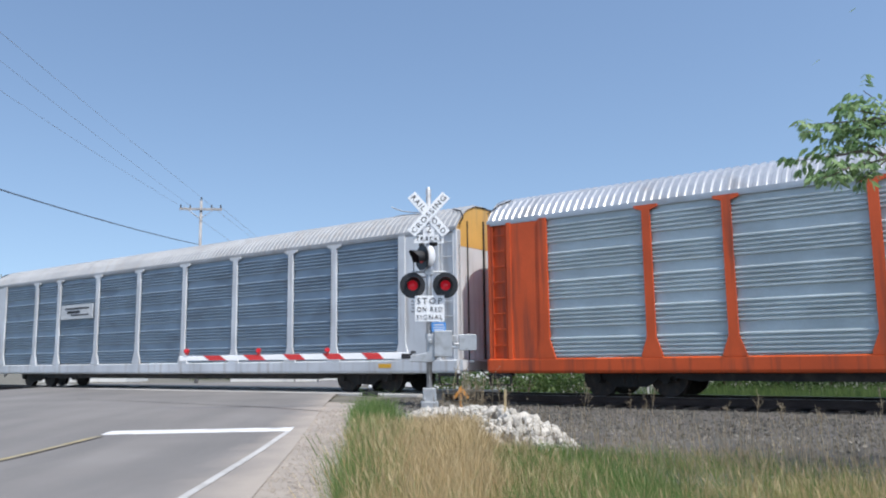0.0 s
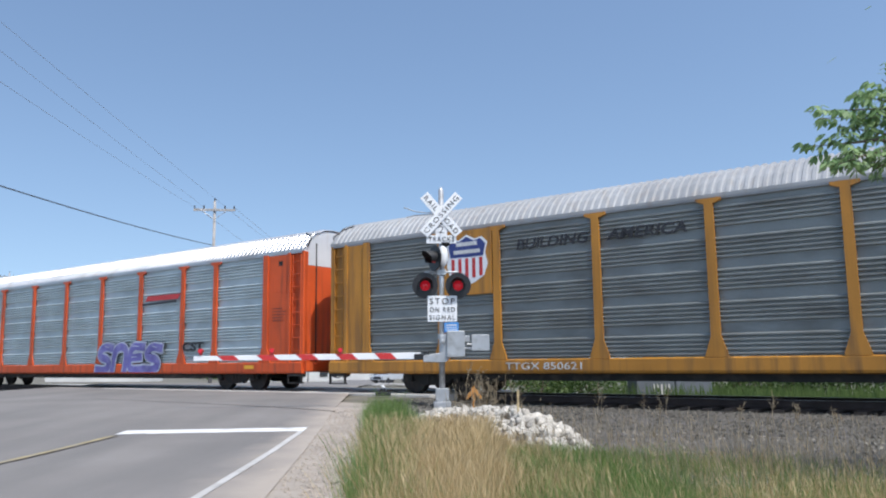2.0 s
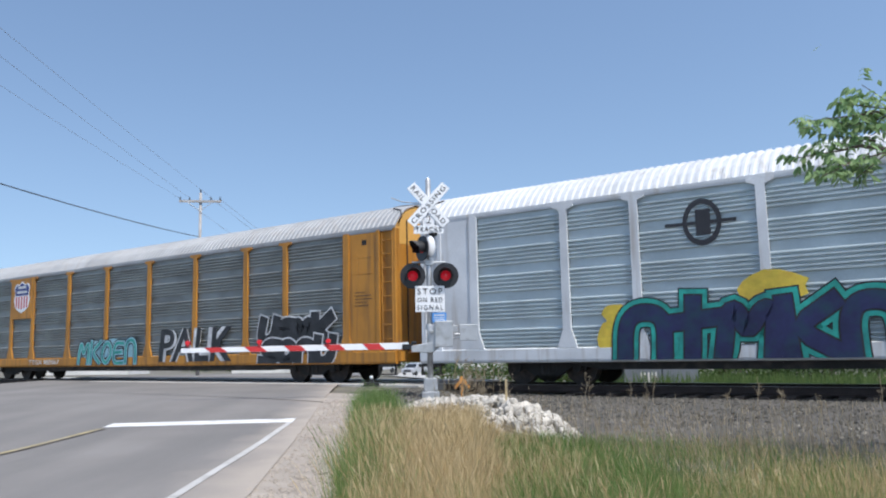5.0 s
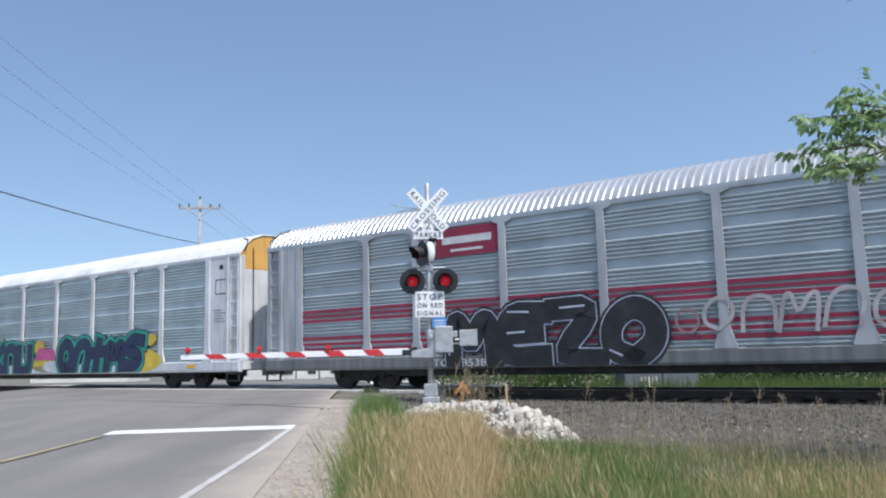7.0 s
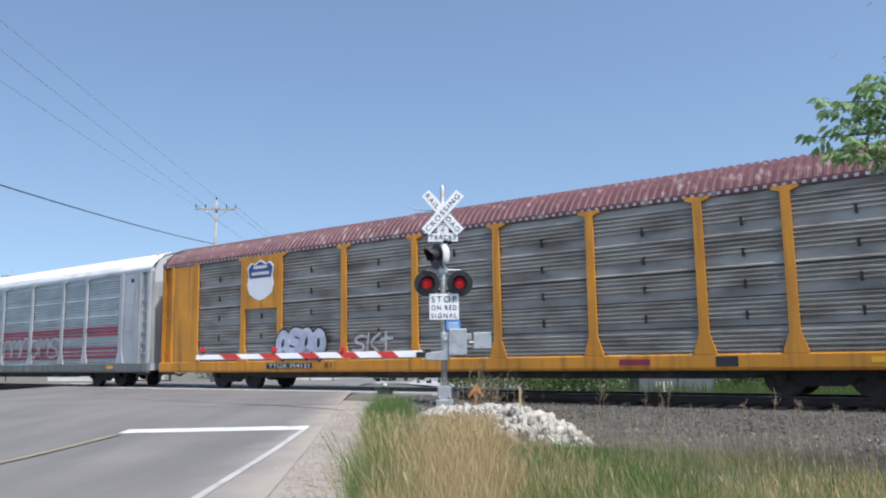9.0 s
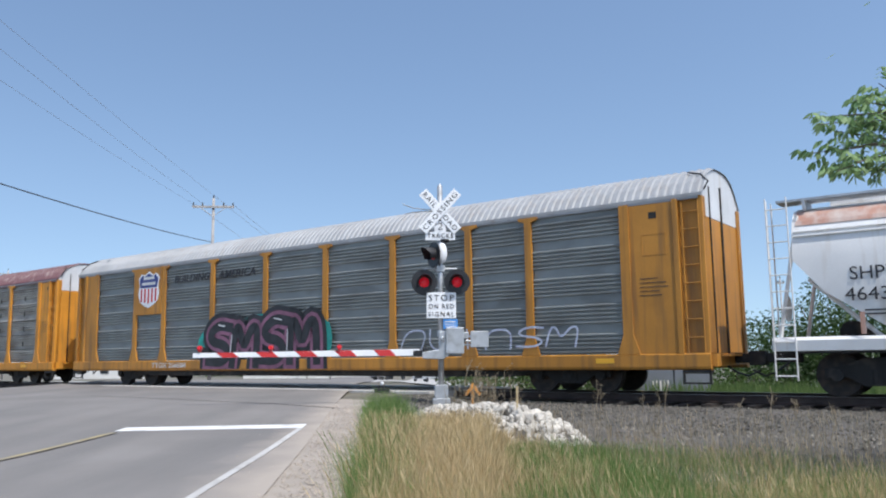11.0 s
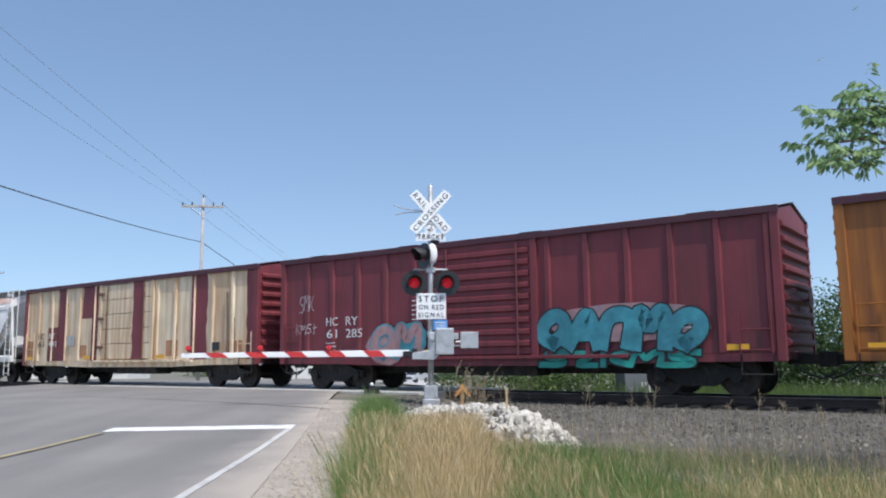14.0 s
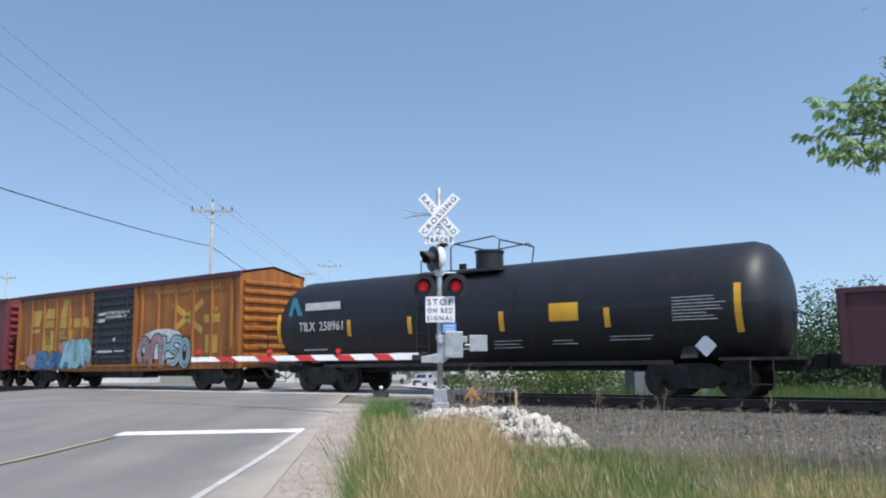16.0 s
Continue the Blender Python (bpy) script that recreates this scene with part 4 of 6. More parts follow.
WHEELSET = FRAME = None
wheelsets = []          # (wheelset, its place along the truck)
def add_truck(car, xc):
    global WHEELSET, FRAME
    if WHEELSET is None:
        ge = Geo().tube((0, -1.08, 0), (0, 1.08, 0), .075, seg=10)
        for sy in (-1, 1):
            ge.tube((0, sy * .695, 0), (0, sy * .825, 0), .46, seg=28).tube((0, sy * .655, 0), (0, sy * .70, 0), .485, seg=28).tube((0, sy * .64, 0), (0, sy * .86, 0), .12, seg=12)
            for k in range(3):
                a = k * 2.094
                ge.tube((.29 * math.cos(a), sy * .82, .29 * math.sin(a)), (.29 * math.cos(a), sy * .832, .29 * math.sin(a)), .05, seg=8)
        WHEELSET = bpy.data.meshes.new("wheelset")
        WHEELSET.from_pydata(ge.v, [], ge.f)
        WHEELSET.materials.append(M["wheel"])
        FRAME = bpy.data.meshes.new("side_frame")
        out = [(-1.12, .40), (-1.12, .60), (-.72, .66), (-.35, .82), (.35, .82), (.72, .66), (1.12, .60), (1.12, .40), (.66, .42), (.38, .24), (-.38, .24), (-.66, .42)]
        ge = Geo().prism(out, -.06, .06, lambda p, q2, r: (p, r, q2))
        for k in (-.18, 0, .18):
            ge.tube((k, .02, .30), (k, .02, .56), .07, seg=8)
        for k in (-.875, .875):
            ge.tube((k, -.02, .46), (k, .12, .46), .13, seg=12)
        FRAME.from_pydata(ge.v, [], ge.f)
        FRAME.materials.append(M["under"])
    tr = part("truck", Geo().box(-.3, .3, -1.0, 1.0, .42, .70).tube((0, 0, .62), (0, 0, .92), .2, seg=12), M["under"], car, "black cast steel truck with two wheelsets")
    tr.matrix_basis = Matrix.Translation((xc, 0, 0))
    for sgn in (-1, 1):
        o = new("side_frame", FRAME)
        o.parent = tr
        o.matrix_basis = Matrix.Translation((0, sgn * 1.0, 0))
        w = new("wheelset", WHEELSET)
        w.parent = tr
        wheelsets.append((w, sgn * .875))

def add_couplers(car, half, reach=.75):
    for sgn in (-1, 1):
        part("coupler", Geo().box(*sorted((sgn * (half - .3), sgn * (half + reach - .1))), -.08, .08, .72, .94).box(*sorted((sgn * (half + reach - .28), sgn * (half + reach))), -.16, .16, .66, 1.0), M["under"], car, bevel=.02)
        part("brake_hose", Geo().path([(sgn * (half - .1), .35, .75), (sgn * (half + .25), .38, .5), (sgn * (half + .5), .32, .42), (sgn * (half + reach), .2, .55)], .025), M["black"], car)

def ladder(car, x0, x1, y, z0, z1, material, step=.42, name="ladder"):
    ge = Geo().tube((x0, y, z0), (x0, y, z1), .018, seg=5).tube((x1, y, z0), (x1, y, z1), .018, seg=5)
    z = z0 + .1
    while z < z1:
        ge.tube((x0, y, z), (x1, y, z), .016, seg=5)
        z += step
    part(name, ge, material, car)

def shield(car, xm, zm, w, h, stripes, blank_mat, field):
    """A heraldic shield: blue chief over a white field with red pales."""
    y = 1.535
    out = [(-.5, .32), (-.36, .44), (-.2, .40), (0, .5), (.2, .40), (.36, .44), (.5, .32), (.44, .12), (.5, -.1), (.42, -.32), (.2, -.44), (0, -.5), (-.2, -.44), (-.42, -.32), (-.5, -.1), (-.44, .12)]
    P = lambda p, q2, r: (xm - p * w, r, zm + q2 * h)
    part("emblem_backing", Geo().box(xm - w * .62, xm + w * .62, 1.5, y - .008, zm - h * .72, zm + h * .62), blank_mat, car)
    sh = part("emblem", Geo().prism([(a * 1.06, b * 1.05) for a, b in out], y - .007, y, P), M["sign_white"], car, "painted shield emblem")
    part("chief", Geo().prism([(a * .96, max(.06, b * .96)) for a, b in out[:7]] + [(.42, .06), (-.42, .06)], y, y + .006, P), field, sh, "blue upper field")
    part("chief_bars", Geo().prism([(-.27, .29), (.27, .29), (.27, .37), (-.27, .37)], y + .006, y + .011, P).prism([(-.34, .13), (.34, .13), (.34, .21), (-.34, .21)], y + .006, y + .011, P), M["bars"], sh)
    if stripes:
        for k in range(5):
            c = -.36 + k * .18
            part("pale", Geo().prism([(c - .04, -.4 + .16 * abs(c)), (c + .04, -.4 + .16 * abs(c)), (c + .04, .03), (c - .04, .03)], y, y + .006, P), M["red"], sh, "red stripe")

# strokes of sprayed shapes, in a unit box
GLYPHS = {
    "arch": [[(.05, 0), (.05, .7), (.25, 1), (.7, 1), (.92, .75), (.92, 0)]],
    "wave": [[(.0, 0), (.0, .9), (.18, .95), (.42, .35), (.66, .95), (.9, .9), (.95, 0)]],
    "hook": [[(.9, .92), (.4, 1), (.05, .75), (.2, .55), (.7, .48), (.95, .25), (.65, .02), (.05, .06)]],
    "ring": [[(.5, .02), (.1, .2), (.05, .7), (.4, 1), (.8, .8), (.92, .35), (.6, .04)]],
    "fork": [[(.08, 0), (.05, 1)], [(.9, 1), (.18, .5), (.95, 0)]],
    "comb": [[(.9, .95), (.1, 1), (.05, 0), (.92, .04)], [(.1, .52), (.75, .55)]],
    "bolt": [[(.05, .95), (.9, .98), (.1, .05), (.95, .02)]],
    "stem": [[(.45, 0), (.4, 1)], [(.05, .62), (.9, .70)]],
    "peak": [[(.0, 0), (.42, 1), (.62, .95), (.95, 0)], [(.25, .32), (.75, .32)]],
    "bowl": [[(.05, 1), (.05, .3), (.3, .0), (.7, .05), (.92, .35), (.9, 1)]],
}
def ribbon(ge, pts, half_width, place):
    """A band of even width along a rounded path."""
    for _ in range(2):
        cut = [pts[0]]
        for a, c in zip(pts, pts[1:]):
            cut += [a.lerp(c, .25), a.lerp(c, .75)]
        pts = cut + [pts[-1]]
    rows = []
    for i, p in enumerate(pts):
        d = (pts[min(i + 1, len(pts) - 1)] - pts[max(i - 1, 0)]).normalized()
        e = d * half_width if i in (0, len(pts) - 1) else d * 0
        p = p - e if i == 0 else p + e
        t = Vector((-d.y, d.x)) * half_width
        rows.append([place(p + t), place(p - t)])
    ge.grid(rows)

def sprayed(car, kinds, u, z, w, h, coats, seed, y=1.53, thick=.26, slant=.12, shine=None, low=.63):
    """Fat sprayed shapes in a row: coats of (material, extra width), the widest first, then small highlights."""
    q = random.Random(seed)
    kinds = kinds.split()
    cell = w / len(kinds)
    shapes = []
    for i, k in enumerate(kinds):
        up, grow = q.uniform(-.06, .06), q.uniform(.9, 1.1)
        skew = slant + q.uniform(-.10, .10)
        for path in GLYPHS[k]:
            shapes.append((i, [Vector((-w / 2 + cell * (i + .5 + (px - .48) * .92 + (pz - .5) * skew), h * (up + (pz - .5) * grow * .86))) for px, pz in path]))
    stroke = thick * min(cell, h)
    under = None
    for level, (m, extra) in enumerate(coats):
        ge = Geo()
        for n, (i, path) in enumerate(shapes):
            yy = y + level * .005 + n * .0006
            ribbon(ge, path, stroke * .5 + extra, lambda p: (u - p.x, yy, max(low, z + p.y)))
        under = part(("graffiti", "graffiti_edge", "graffiti_fill", "graffiti_core")[min(level, 3)], ge, m, car if under is None or level > 1 else under)
    if shine:
        for n, (i, path) in enumerate(shapes):
            ge = Geo()
            a, c = path[0].lerp(path[1], .25), path[0].lerp(path[1], .8)
            off = Vector((-stroke * .28, stroke * .05))
            yy = y + len(coats) * .005 + n * .0006
            ribbon(ge, [a + off, a.lerp(c, .5) + off, c + off], stroke * .05, lambda p: (u - p.x, yy, max(low, z + p.y)))
            part("graffiti_highlight", ge, shine, car)

def scrawl(car, kinds, u, z, w, h, m, seed, y=1.525, thick=.05):
    """A quick line drawn with one can."""
    sprayed(car, kinds, u, z, w, h, ((m, 0),), seed, y, thick)

def cloud(car, u, z, w, h, m, seed, y=1.518):
    """A rounded background blot with an uneven rim."""
    q = random.Random(seed)
    rim = [(math.cos(a) * w / 2 * q.uniform(.82, 1.05), math.sin(a) * h / 2 * q.uniform(.82, 1.05)) for a in np.linspace(0, 6.283, 15)[:-1]]
    n = len(rim)
    part("spray_ground", Geo().add([(u - px, y, z + pz) for px, pz in rim] + [(u, y, z)], [(i, (i + 1) % n, n) for i in range(n)]), m, car)

SP = {k: mat("spray_" + k, c, .5, var=.3, scale=1.6, fine=9, dirt=d, amount=.34) for k, (c, d) in dict(purple=((.16, .14, .42), (.28, .26, .5)), pale=((.55, .58, .68), (.36, .37, .5)), navy=((.02, .022, .085), (.012, .05, .07)), teal=((.03, .36, .29), (.02, .16, .16)), yellow=((.72, .53, .06), (.6, .38, .05)), pink=((.58, .10, .27), (.4, .08, .22)), white=((.68, .68, .68), (.45, .44, .43)), black=((.02, .02, .022), (.04, .04, .045)), cyan=((.06, .30, .36), (.04, .18, .24)), blue=((.05, .15, .34), (.09, .28, .42)), rose=((.38, .22, .22), (.26, .22, .25)), mauve=((.26, .11, .17), (.15, .06, .10)), mist=((.30, .50, .54), (.16, .36, .48)), ghost=((.50, .46, .46), (.40, .36, .38))).items()}

POSTS = (4.55, 6.5, 9.55, 12.5, 15.45, 18.35, 21.2, 23.2)
def corrugated(x0, x1, z0, z1, y, depth, pitch):
    """A sheet with groups of horizontal ribs and flat bands between them."""
    rows, z, k = [], z0, 0
    while z < z1 - .02:
        group = k % 7
        if group < 5:
            for dz, dy in ((0, 0), (.30, 0), (.42, depth), (.70, depth), (1.0, 0)):
                rows.append([(x0, y - depth + dy, min(z1, z + dz * pitch)), (x1, y - depth + dy, min(z1, z + dz * pitch))])
        else:
            rows.append([(x0, y - depth, z), (x1, y - depth, z)])
        z += pitch
        k += 1
    rows.append([(x0, y - depth, z1), (x1, y - depth, z1)])
    return Geo().grid(rows)

ROOF_CACHE = {}
def arch(y, base=4.62, rise=.80, half=1.46):
    k = min(1.0, abs(y) / half)
    return base + rise * (1 - k ** 3.0)
def autorack(label, frame_m, panel_m, roof_m, crown_m, end_m=None, seams=False, bands=None, shift=0.0, sill_m=None):
    L, half = 28.0, 14.0
    car = thing("autorack_car", label, "railway wagon", group="train")
    end_m, sill_m = end_m or frame_m, sill_m or frame_m
    X = lambda u: half - u
    posts = [u + shift for u in POSTS]
    # underframe
    part("side_sill", Geo().prism([(1.42, .58), (1.50, .60), (1.52, .66), (1.52, .93), (1.46, .96), (1.30, .96), (1.30, .58)], -half, half, lambda p, q2, r: (r, p, q2)), sill_m, car)
    part("side_sill", Geo().prism([(-1.42, .58), (-1.50, .60), (-1.52, .66), (-1.52, .93), (-1.46, .96), (-1.30, .96), (-1.30, .58)], -half, half, lambda p, q2, r: (r, p, q2)), sill_m, car)
    part("deck", Geo().box(-half, half, -1.3, 1.3, .78, .95).box(-half + 5, half - 5, -.35, .35, .40, .78), M["under"], car)
    part("centre_skirt", Geo().prism([(-half + 4.4, .6), (half - 4.4, .6), (half - 5.6, .40), (-half + 5.6, .40)], 1.22, 1.28, lambda p, q2, r: (p, r, q2)), M["under"], car)
    # side screens in bays
    edges = [1.6 + shift * 1.4] + posts + [26.0 + shift]
    for a, c in zip(edges, edges[1:]):
        sc = part("side_screen", corrugated(X(c), X(a), .97, 4.56, 1.46, .062, .104), panel_m, car)
        part("far_screen", Geo().box(X(c), X(a), -1.45, -1.42, .97, 4.56), panel_m, car)
        if seams:
            ge = Geo()
            for z in (1.55, 2.2, 2.85, 3.5):
                ge.box(X(c), X(a), 1.44, 1.458, z, z + .025)
            for z in (1.7, 2.4, 3.1, 3.8):
                ge.box((X(a) + X(c)) / 2 - .03, (X(a) + X(c)) / 2 + .03, 1.44, 1.475, z, z + .2)
            part("screen_seam", ge, M["under"], sc)
        if bands:
            for z0, z1 in ((1.17, 1.27), (1.35, 1.45), (1.53, 1.63), (2.08, 2.18), (2.24, 2.32), (2.38, 2.48)):
                part("painted_band", Geo().box(X(c), X(a), 1.45, 1.462, z0, z1), bands, sc, "maroon painted band")
    for u in posts:
        x = X(u)
        part("side_post", Geo().prism([(-.27, .95), (.27, .95), (.26, 1.02), (.115, 1.42), (.105, 4.45), (.30, 4.52), (.30, 4.58), (-.30, 4.58), (-.30, 4.52), (-.105, 4.45), (-.115, 1.42), (-.26, 1.02)], 1.44, 1.512, lambda p, q2, r: (x + p, r, q2)), frame_m, car)
        part("side_post", Geo().box(x - .11, x + .11, -1.51, -1.44, .95, 4.58), frame_m, car)
    part("top_chord", Geo().box(-half + .1, half - .1, 1.40, 1.475, 4.54, 4.66), roof_m, car, bevel=.01)
    part("top_chord", Geo().box(-half + .1, half - .1, -1.475, -1.40, 4.54, 4.66), roof_m, car, bevel=.01)
    # end bays: smooth plates, corner posts, ladders
    for sgn, u0, u1 in ((1, 0.0, 1.6 + shift * 1.4), (-1, 26.0 + shift, 28.0)):
        xa, xb = sorted((X(u0), X(u1)))
        inner = xb - .70 if sgn > 0 else xa + .68
        corner = sorted((inner, xb if sgn > 0 else xa))
        plate = sorted((inner, xa if sgn > 0 else xb))
        for sy in (1, -1):
            part("end_bay_plate", Geo().box(*plate, *sorted((sy * 1.40, sy * 1.47)), .96, 4.56), frame_m, car)
            part("corner_plate", Geo().box(*corner, *sorted((sy * 1.28, sy * 1.36)), .75, 4.56), frame_m, car)
            part("bay_post", Geo().box(inner - .07, inner + .07, *sorted((sy * 1.30, sy * 1.50)), .78, 4.58), frame_m, car, bevel=.01)
        xo = X(u0) if sgn < 0 else X(u1)
        part("bay_post", Geo().prism([(-.30, .95), (.30, .95), (.13, 1.42), (.12, 4.58), (-.12, 4.58), (-.13, 1.42)], 1.44, 1.51, lambda p, q2, r: (xo + p, r, q2)), frame_m, car)
        ex = sgn * half
        part("end_post", Geo().box(*sorted((ex, ex - sgn * .12)), 1.24, 1.46, .70, 4.60), frame_m, car, bevel=.015)
        part("end_post", Geo().box(*sorted((ex, ex - sgn * .12)), -1.46, -1.24, .70, 4.60), frame_m, car, bevel=.015)
        ladder(car, corner[0] + .12, corner[1] - .16, 1.46, .8, 4.5, frame_m)
        part("sill_step", Geo().box(*corner, 1.30, 1.50, .50, .58).box(corner[0], corner[0] + .05, 1.44, 1.5, .3, .58).box(corner[1] - .05, corner[1], 1.44, 1.5, .3, .58).box(*corner, 1.40, 1.5, .26, .30), M["under"], car)
        # end doors below an arched crown
        dx = ex - sgn * .05
        ge = Geo()
        for a, c in ((-1.24, -.02), (.02, 1.24)):
            ge.box(*sorted((dx, dx - sgn * .06)), a, c, .95, 4.15)
        door = part("end_door", ge, end_m, car, bevel=.02)
        part("door_hinge", Geo().tube((dx + sgn * .02, 0, .95), (dx + sgn * .02, 0, 5.0), .03, seg=8).tube((dx + sgn * .02, .85, .95), (dx + sgn * .02, .85, 4.9), .02, seg=8), M["under"], door)
        part("end_crown", Geo().prism([(-1.40, 4.15)] + [(y, arch(y) - .03) for y in np.linspace(-1.40, 1.40, 15)] + [(1.40, 4.15)], dx - sgn * .04, dx + sgn * .005, lambda p, q2, r: (r, p, q2)), crown_m, car, "painted arched end crown")
        part("grab_iron", Geo().path([(ex, 1.3, 4.75), (ex + sgn * .1, 1.25, 4.95), (ex - sgn * .15, 1.0, 5.2), (ex - sgn * .5, .9, 5.3)], .02), M["under"], car)
        part("end_sill", Geo().box(*sorted((ex + sgn * .12, ex - sgn * .1)), -1.4, 1.4, .66, .95).box(*sorted((ex + sgn * .30, ex + sgn * .12)), -1.1, 1.1, .88, .93), end_m, car)
    # ribbed arched roof
    if "rib" not in ROOF_CACHE:
        prof = [(0, 0), (.35, 0), (.48, .045), (.87, .045)]
        rows, x = [], -half
        ycs = (-1.46, -1.38, -1.2, -.9, -.45, 0, .45, .9, 1.2, 1.38, 1.46)
        while x < half:
            for fx, up in prof:
                rows.append([(min(half, x + fx * .21), y, arch(y) + up) for y in ycs])
            x += .21
        rows.append([(half, y, arch(y)) for y in ycs])
        ROOF_CACHE["rib"] = Geo().grid(rows)
    roof = part("roof", ROOF_CACHE["rib"], roof_m, car, "ribbed arched roof")
    part("roof_edge", Geo().box(-half, half, 1.44, 1.485, 4.60, 4.68), roof_m, roof)
    for c in (-half + 3.9, half - 3.9):
        add_truck(car, c)
    add_couplers(car, half)
    # stencilled panels on the rear bay plate
    bars(car, X(26.35 + shift), 2.75, .75, .5, 5, M["ink"] if frame_m is not p_grey else M["bars"], 1.472, .3)
    xp = X(26.75 + shift)
    for x0, x1, z0, z1 in ((-.32, .32, 3.30, 3.33), (-.32, .32, 3.80, 3.83), (-.32, -.29, 3.33, 3.80), (.29, .32, 3.33, 3.80)):
        part("panel_frame", Geo().box(xp + x0, xp + x1, 1.469, 1.477, z0, z1), M["under"] if frame_m is p_white else frame_m, car)
    part("plate_hole", Geo().box(xp - .1, xp + .1, 1.469, 1.474, 4.18, 4.34), M["under"], car)
    part("reflector", Geo().box(X(25.6), X(25.1), 1.522, 1.528, .74, .86), M["yellow_mark"], car, "yellow reflective plate")
    return car

def bars(car, x, z, w, h, rows, material, y=1.52, fill=.8):
    """Rows of unreadable small print."""
    q = random.Random(int(abs(x * 31 + z * 17)))
    ge = Geo()
    for i in range(rows):
        zz = z - i * h / rows
        ge.box(x - w * (.6 + .4 * q.random()), x, y, y + .005, zz - h / rows * fill * .5, zz)
    part("small_print", ge, material, car)

def boxcar(label, side_m, door_m, roof_m, end_m, sill_m, L=16.0, door=(6.3, 9.75), posts=1.12, rib_doors=True):
    half = L / 2
    car = thing("box_car", label, "railway wagon", group="train")
    X = lambda u: half - u
    part("side_panel", Geo().box(X(door[0]), half, 1.36, 1.44, .98, 4.10), side_m, car, bevel=.01)
    part("side_panel", Geo().box(-half, X(door[1]), 1.36, 1.44, .98, 4.10), side_m, car, bevel=.01)
    part("far_side", Geo().box(-half, half, -1.5, -1.42, .98, 4.10), side_m, car)
    u = .08
    while u < L:
        if not (door[0] - .2 < u < door[1] + .2):
            part("side_post", Geo().prism([(-.10, 1.0), (.10, 1.0), (.10, 4.04), (-.10, 4.04)], 1.43, 1.50, lambda p, q2, r: (X(u) + p * (1.0 if r < 1.45 else .6), r, q2)), side_m, car)
        u += posts if u > .1 else posts
    for u in door:
        part("door_post", Geo().box(X(u) - .1, X(u) + .1, 1.40, 1.52, .92, 4.12), side_m, car, bevel=.015)
    dg = Geo().box(X(door[1]) + .08, X(door[0]) - .08, 1.40, 1.47, 1.02, 4.04)
    dr = part("sliding_door", dg, door_m, car, bevel=.01)
    if rib_doors:
        for k in range(9):
            z = 1.2 + k * .305
            part("door_rib", Geo().prism([(z, 1.46), (z + .05, 1.53), (z + .15, 1.53), (z + .20, 1.46)], X(door[1]) + .16, X(door[0]) - .16, lambda p, q2, r: (r, q2, p)), door_m, dr)
    else:
        # flat door in five rows of plates, seams between them, hinges and a latch bar
        for k in range(5):
            z0, z1 = 1.06 + k * .59, 1.06 + k * .59 + .565
            part("door_plate", Geo().box(X(door[1]) + .14, X(door[0]) - .14, 1.465, 1.49, z0, z1), door_m, dr, bevel=.012)
            part("seam_rust", Geo().box(X(door[1]) + .10, X(door[0]) - .10, 1.455, 1.478, z1, z1 + .022), p_rustline, dr, "rusted plate seam")
        for zz in (1.45, 2.6, 3.6):
            part("hinge", Geo().box(X(door[0]) - .30, X(door[0]) + .06, 1.49, 1.54, zz, zz + .12), p_rustline, dr, "rusty door hinge", bevel=.01)
    for x in (X(door[1]) + .5, X(door[0]) - .6):
        part("door_rod", Geo().tube((x, 1.55, 1.0), (x, 1.55, 3.95), .022, seg=6), door_m if rib_doors else p_rustline, dr)
    part("door_track", Geo().box(X(door[1]) - 2.6, X(door[0]) + .3, 1.44, 1.57, .90, .99), sill_m, car, bevel=.01)
    part("side_sill", Geo().prism([(-half, .98), (half, .98), (half, .80), (half - 2.6, .79), (X(door[0]) + 1.2, .72), (X(door[1]) - 1.2, .72), (-half + 2.6, .79), (-half, .80)], 1.40, 1.46, lambda p, q2, r: (p, r, q2)), sill_m, car)
    part("underframe", Geo().box(-half, half, -1.3, 1.3, .82, .99).box(-half + 2, half - 2, -.3, .3, .5, .82).box(-1.5, 1.2, .3, 1.0, .45, .8), M["under"], car)
    # low-pitched roof with ribs
    rows = []
    x = -half - .05
    while x < half + .05:
        for fx, up in ((0, 0), (.88, 0), (.90, .014), (.98, .014)):
            rows.append([(x + fx, y, 4.17 + .30 * (1 - abs(y) / 1.52) + up) for y in (-1.52, -.76, 0, .76, 1.52)])
        x += 1.0
    rf = part("roof", Geo().grid([[(min(max(p[0], -half - .05), half + .05), p[1], p[2]) for p in r] for r in rows]), roof_m, car, "low ribbed metal roof")
    part("roof_edge", Geo().box(-half - .05, half + .05, 1.46, 1.54, 4.03, 4.19).box(-half - .05, half + .05, -1.54, -1.46, 4.03, 4.19), p_dmaroon, rf)
    for sgn in (-1, 1):
        ex = sgn * half
        e = part("end_wall", Geo().prism([(-1.48, .85), (1.48, .85), (1.48, 4.12), (0, 4.40), (-1.48, 4.12)], ex - sgn * .06, ex, lambda p, q2, r: (r, p, q2)), end_m, car)
        ge = Geo()
        for k in range(9):
            z = 1.10 + k * .325
            ge.prism([(z, 0), (z + .06, .09), (z + .14, .09), (z + .2, 0)], -1.33, 1.33, lambda p, q2, r: (ex + sgn * q2, r, p))
        part("end_ribs", ge, end_m, e)
        part("corner_post", Geo().box(*sorted((ex + sgn * .04, ex - sgn * .16)), 1.40, 1.52, .8, 4.12), end_m, car, bevel=.015)
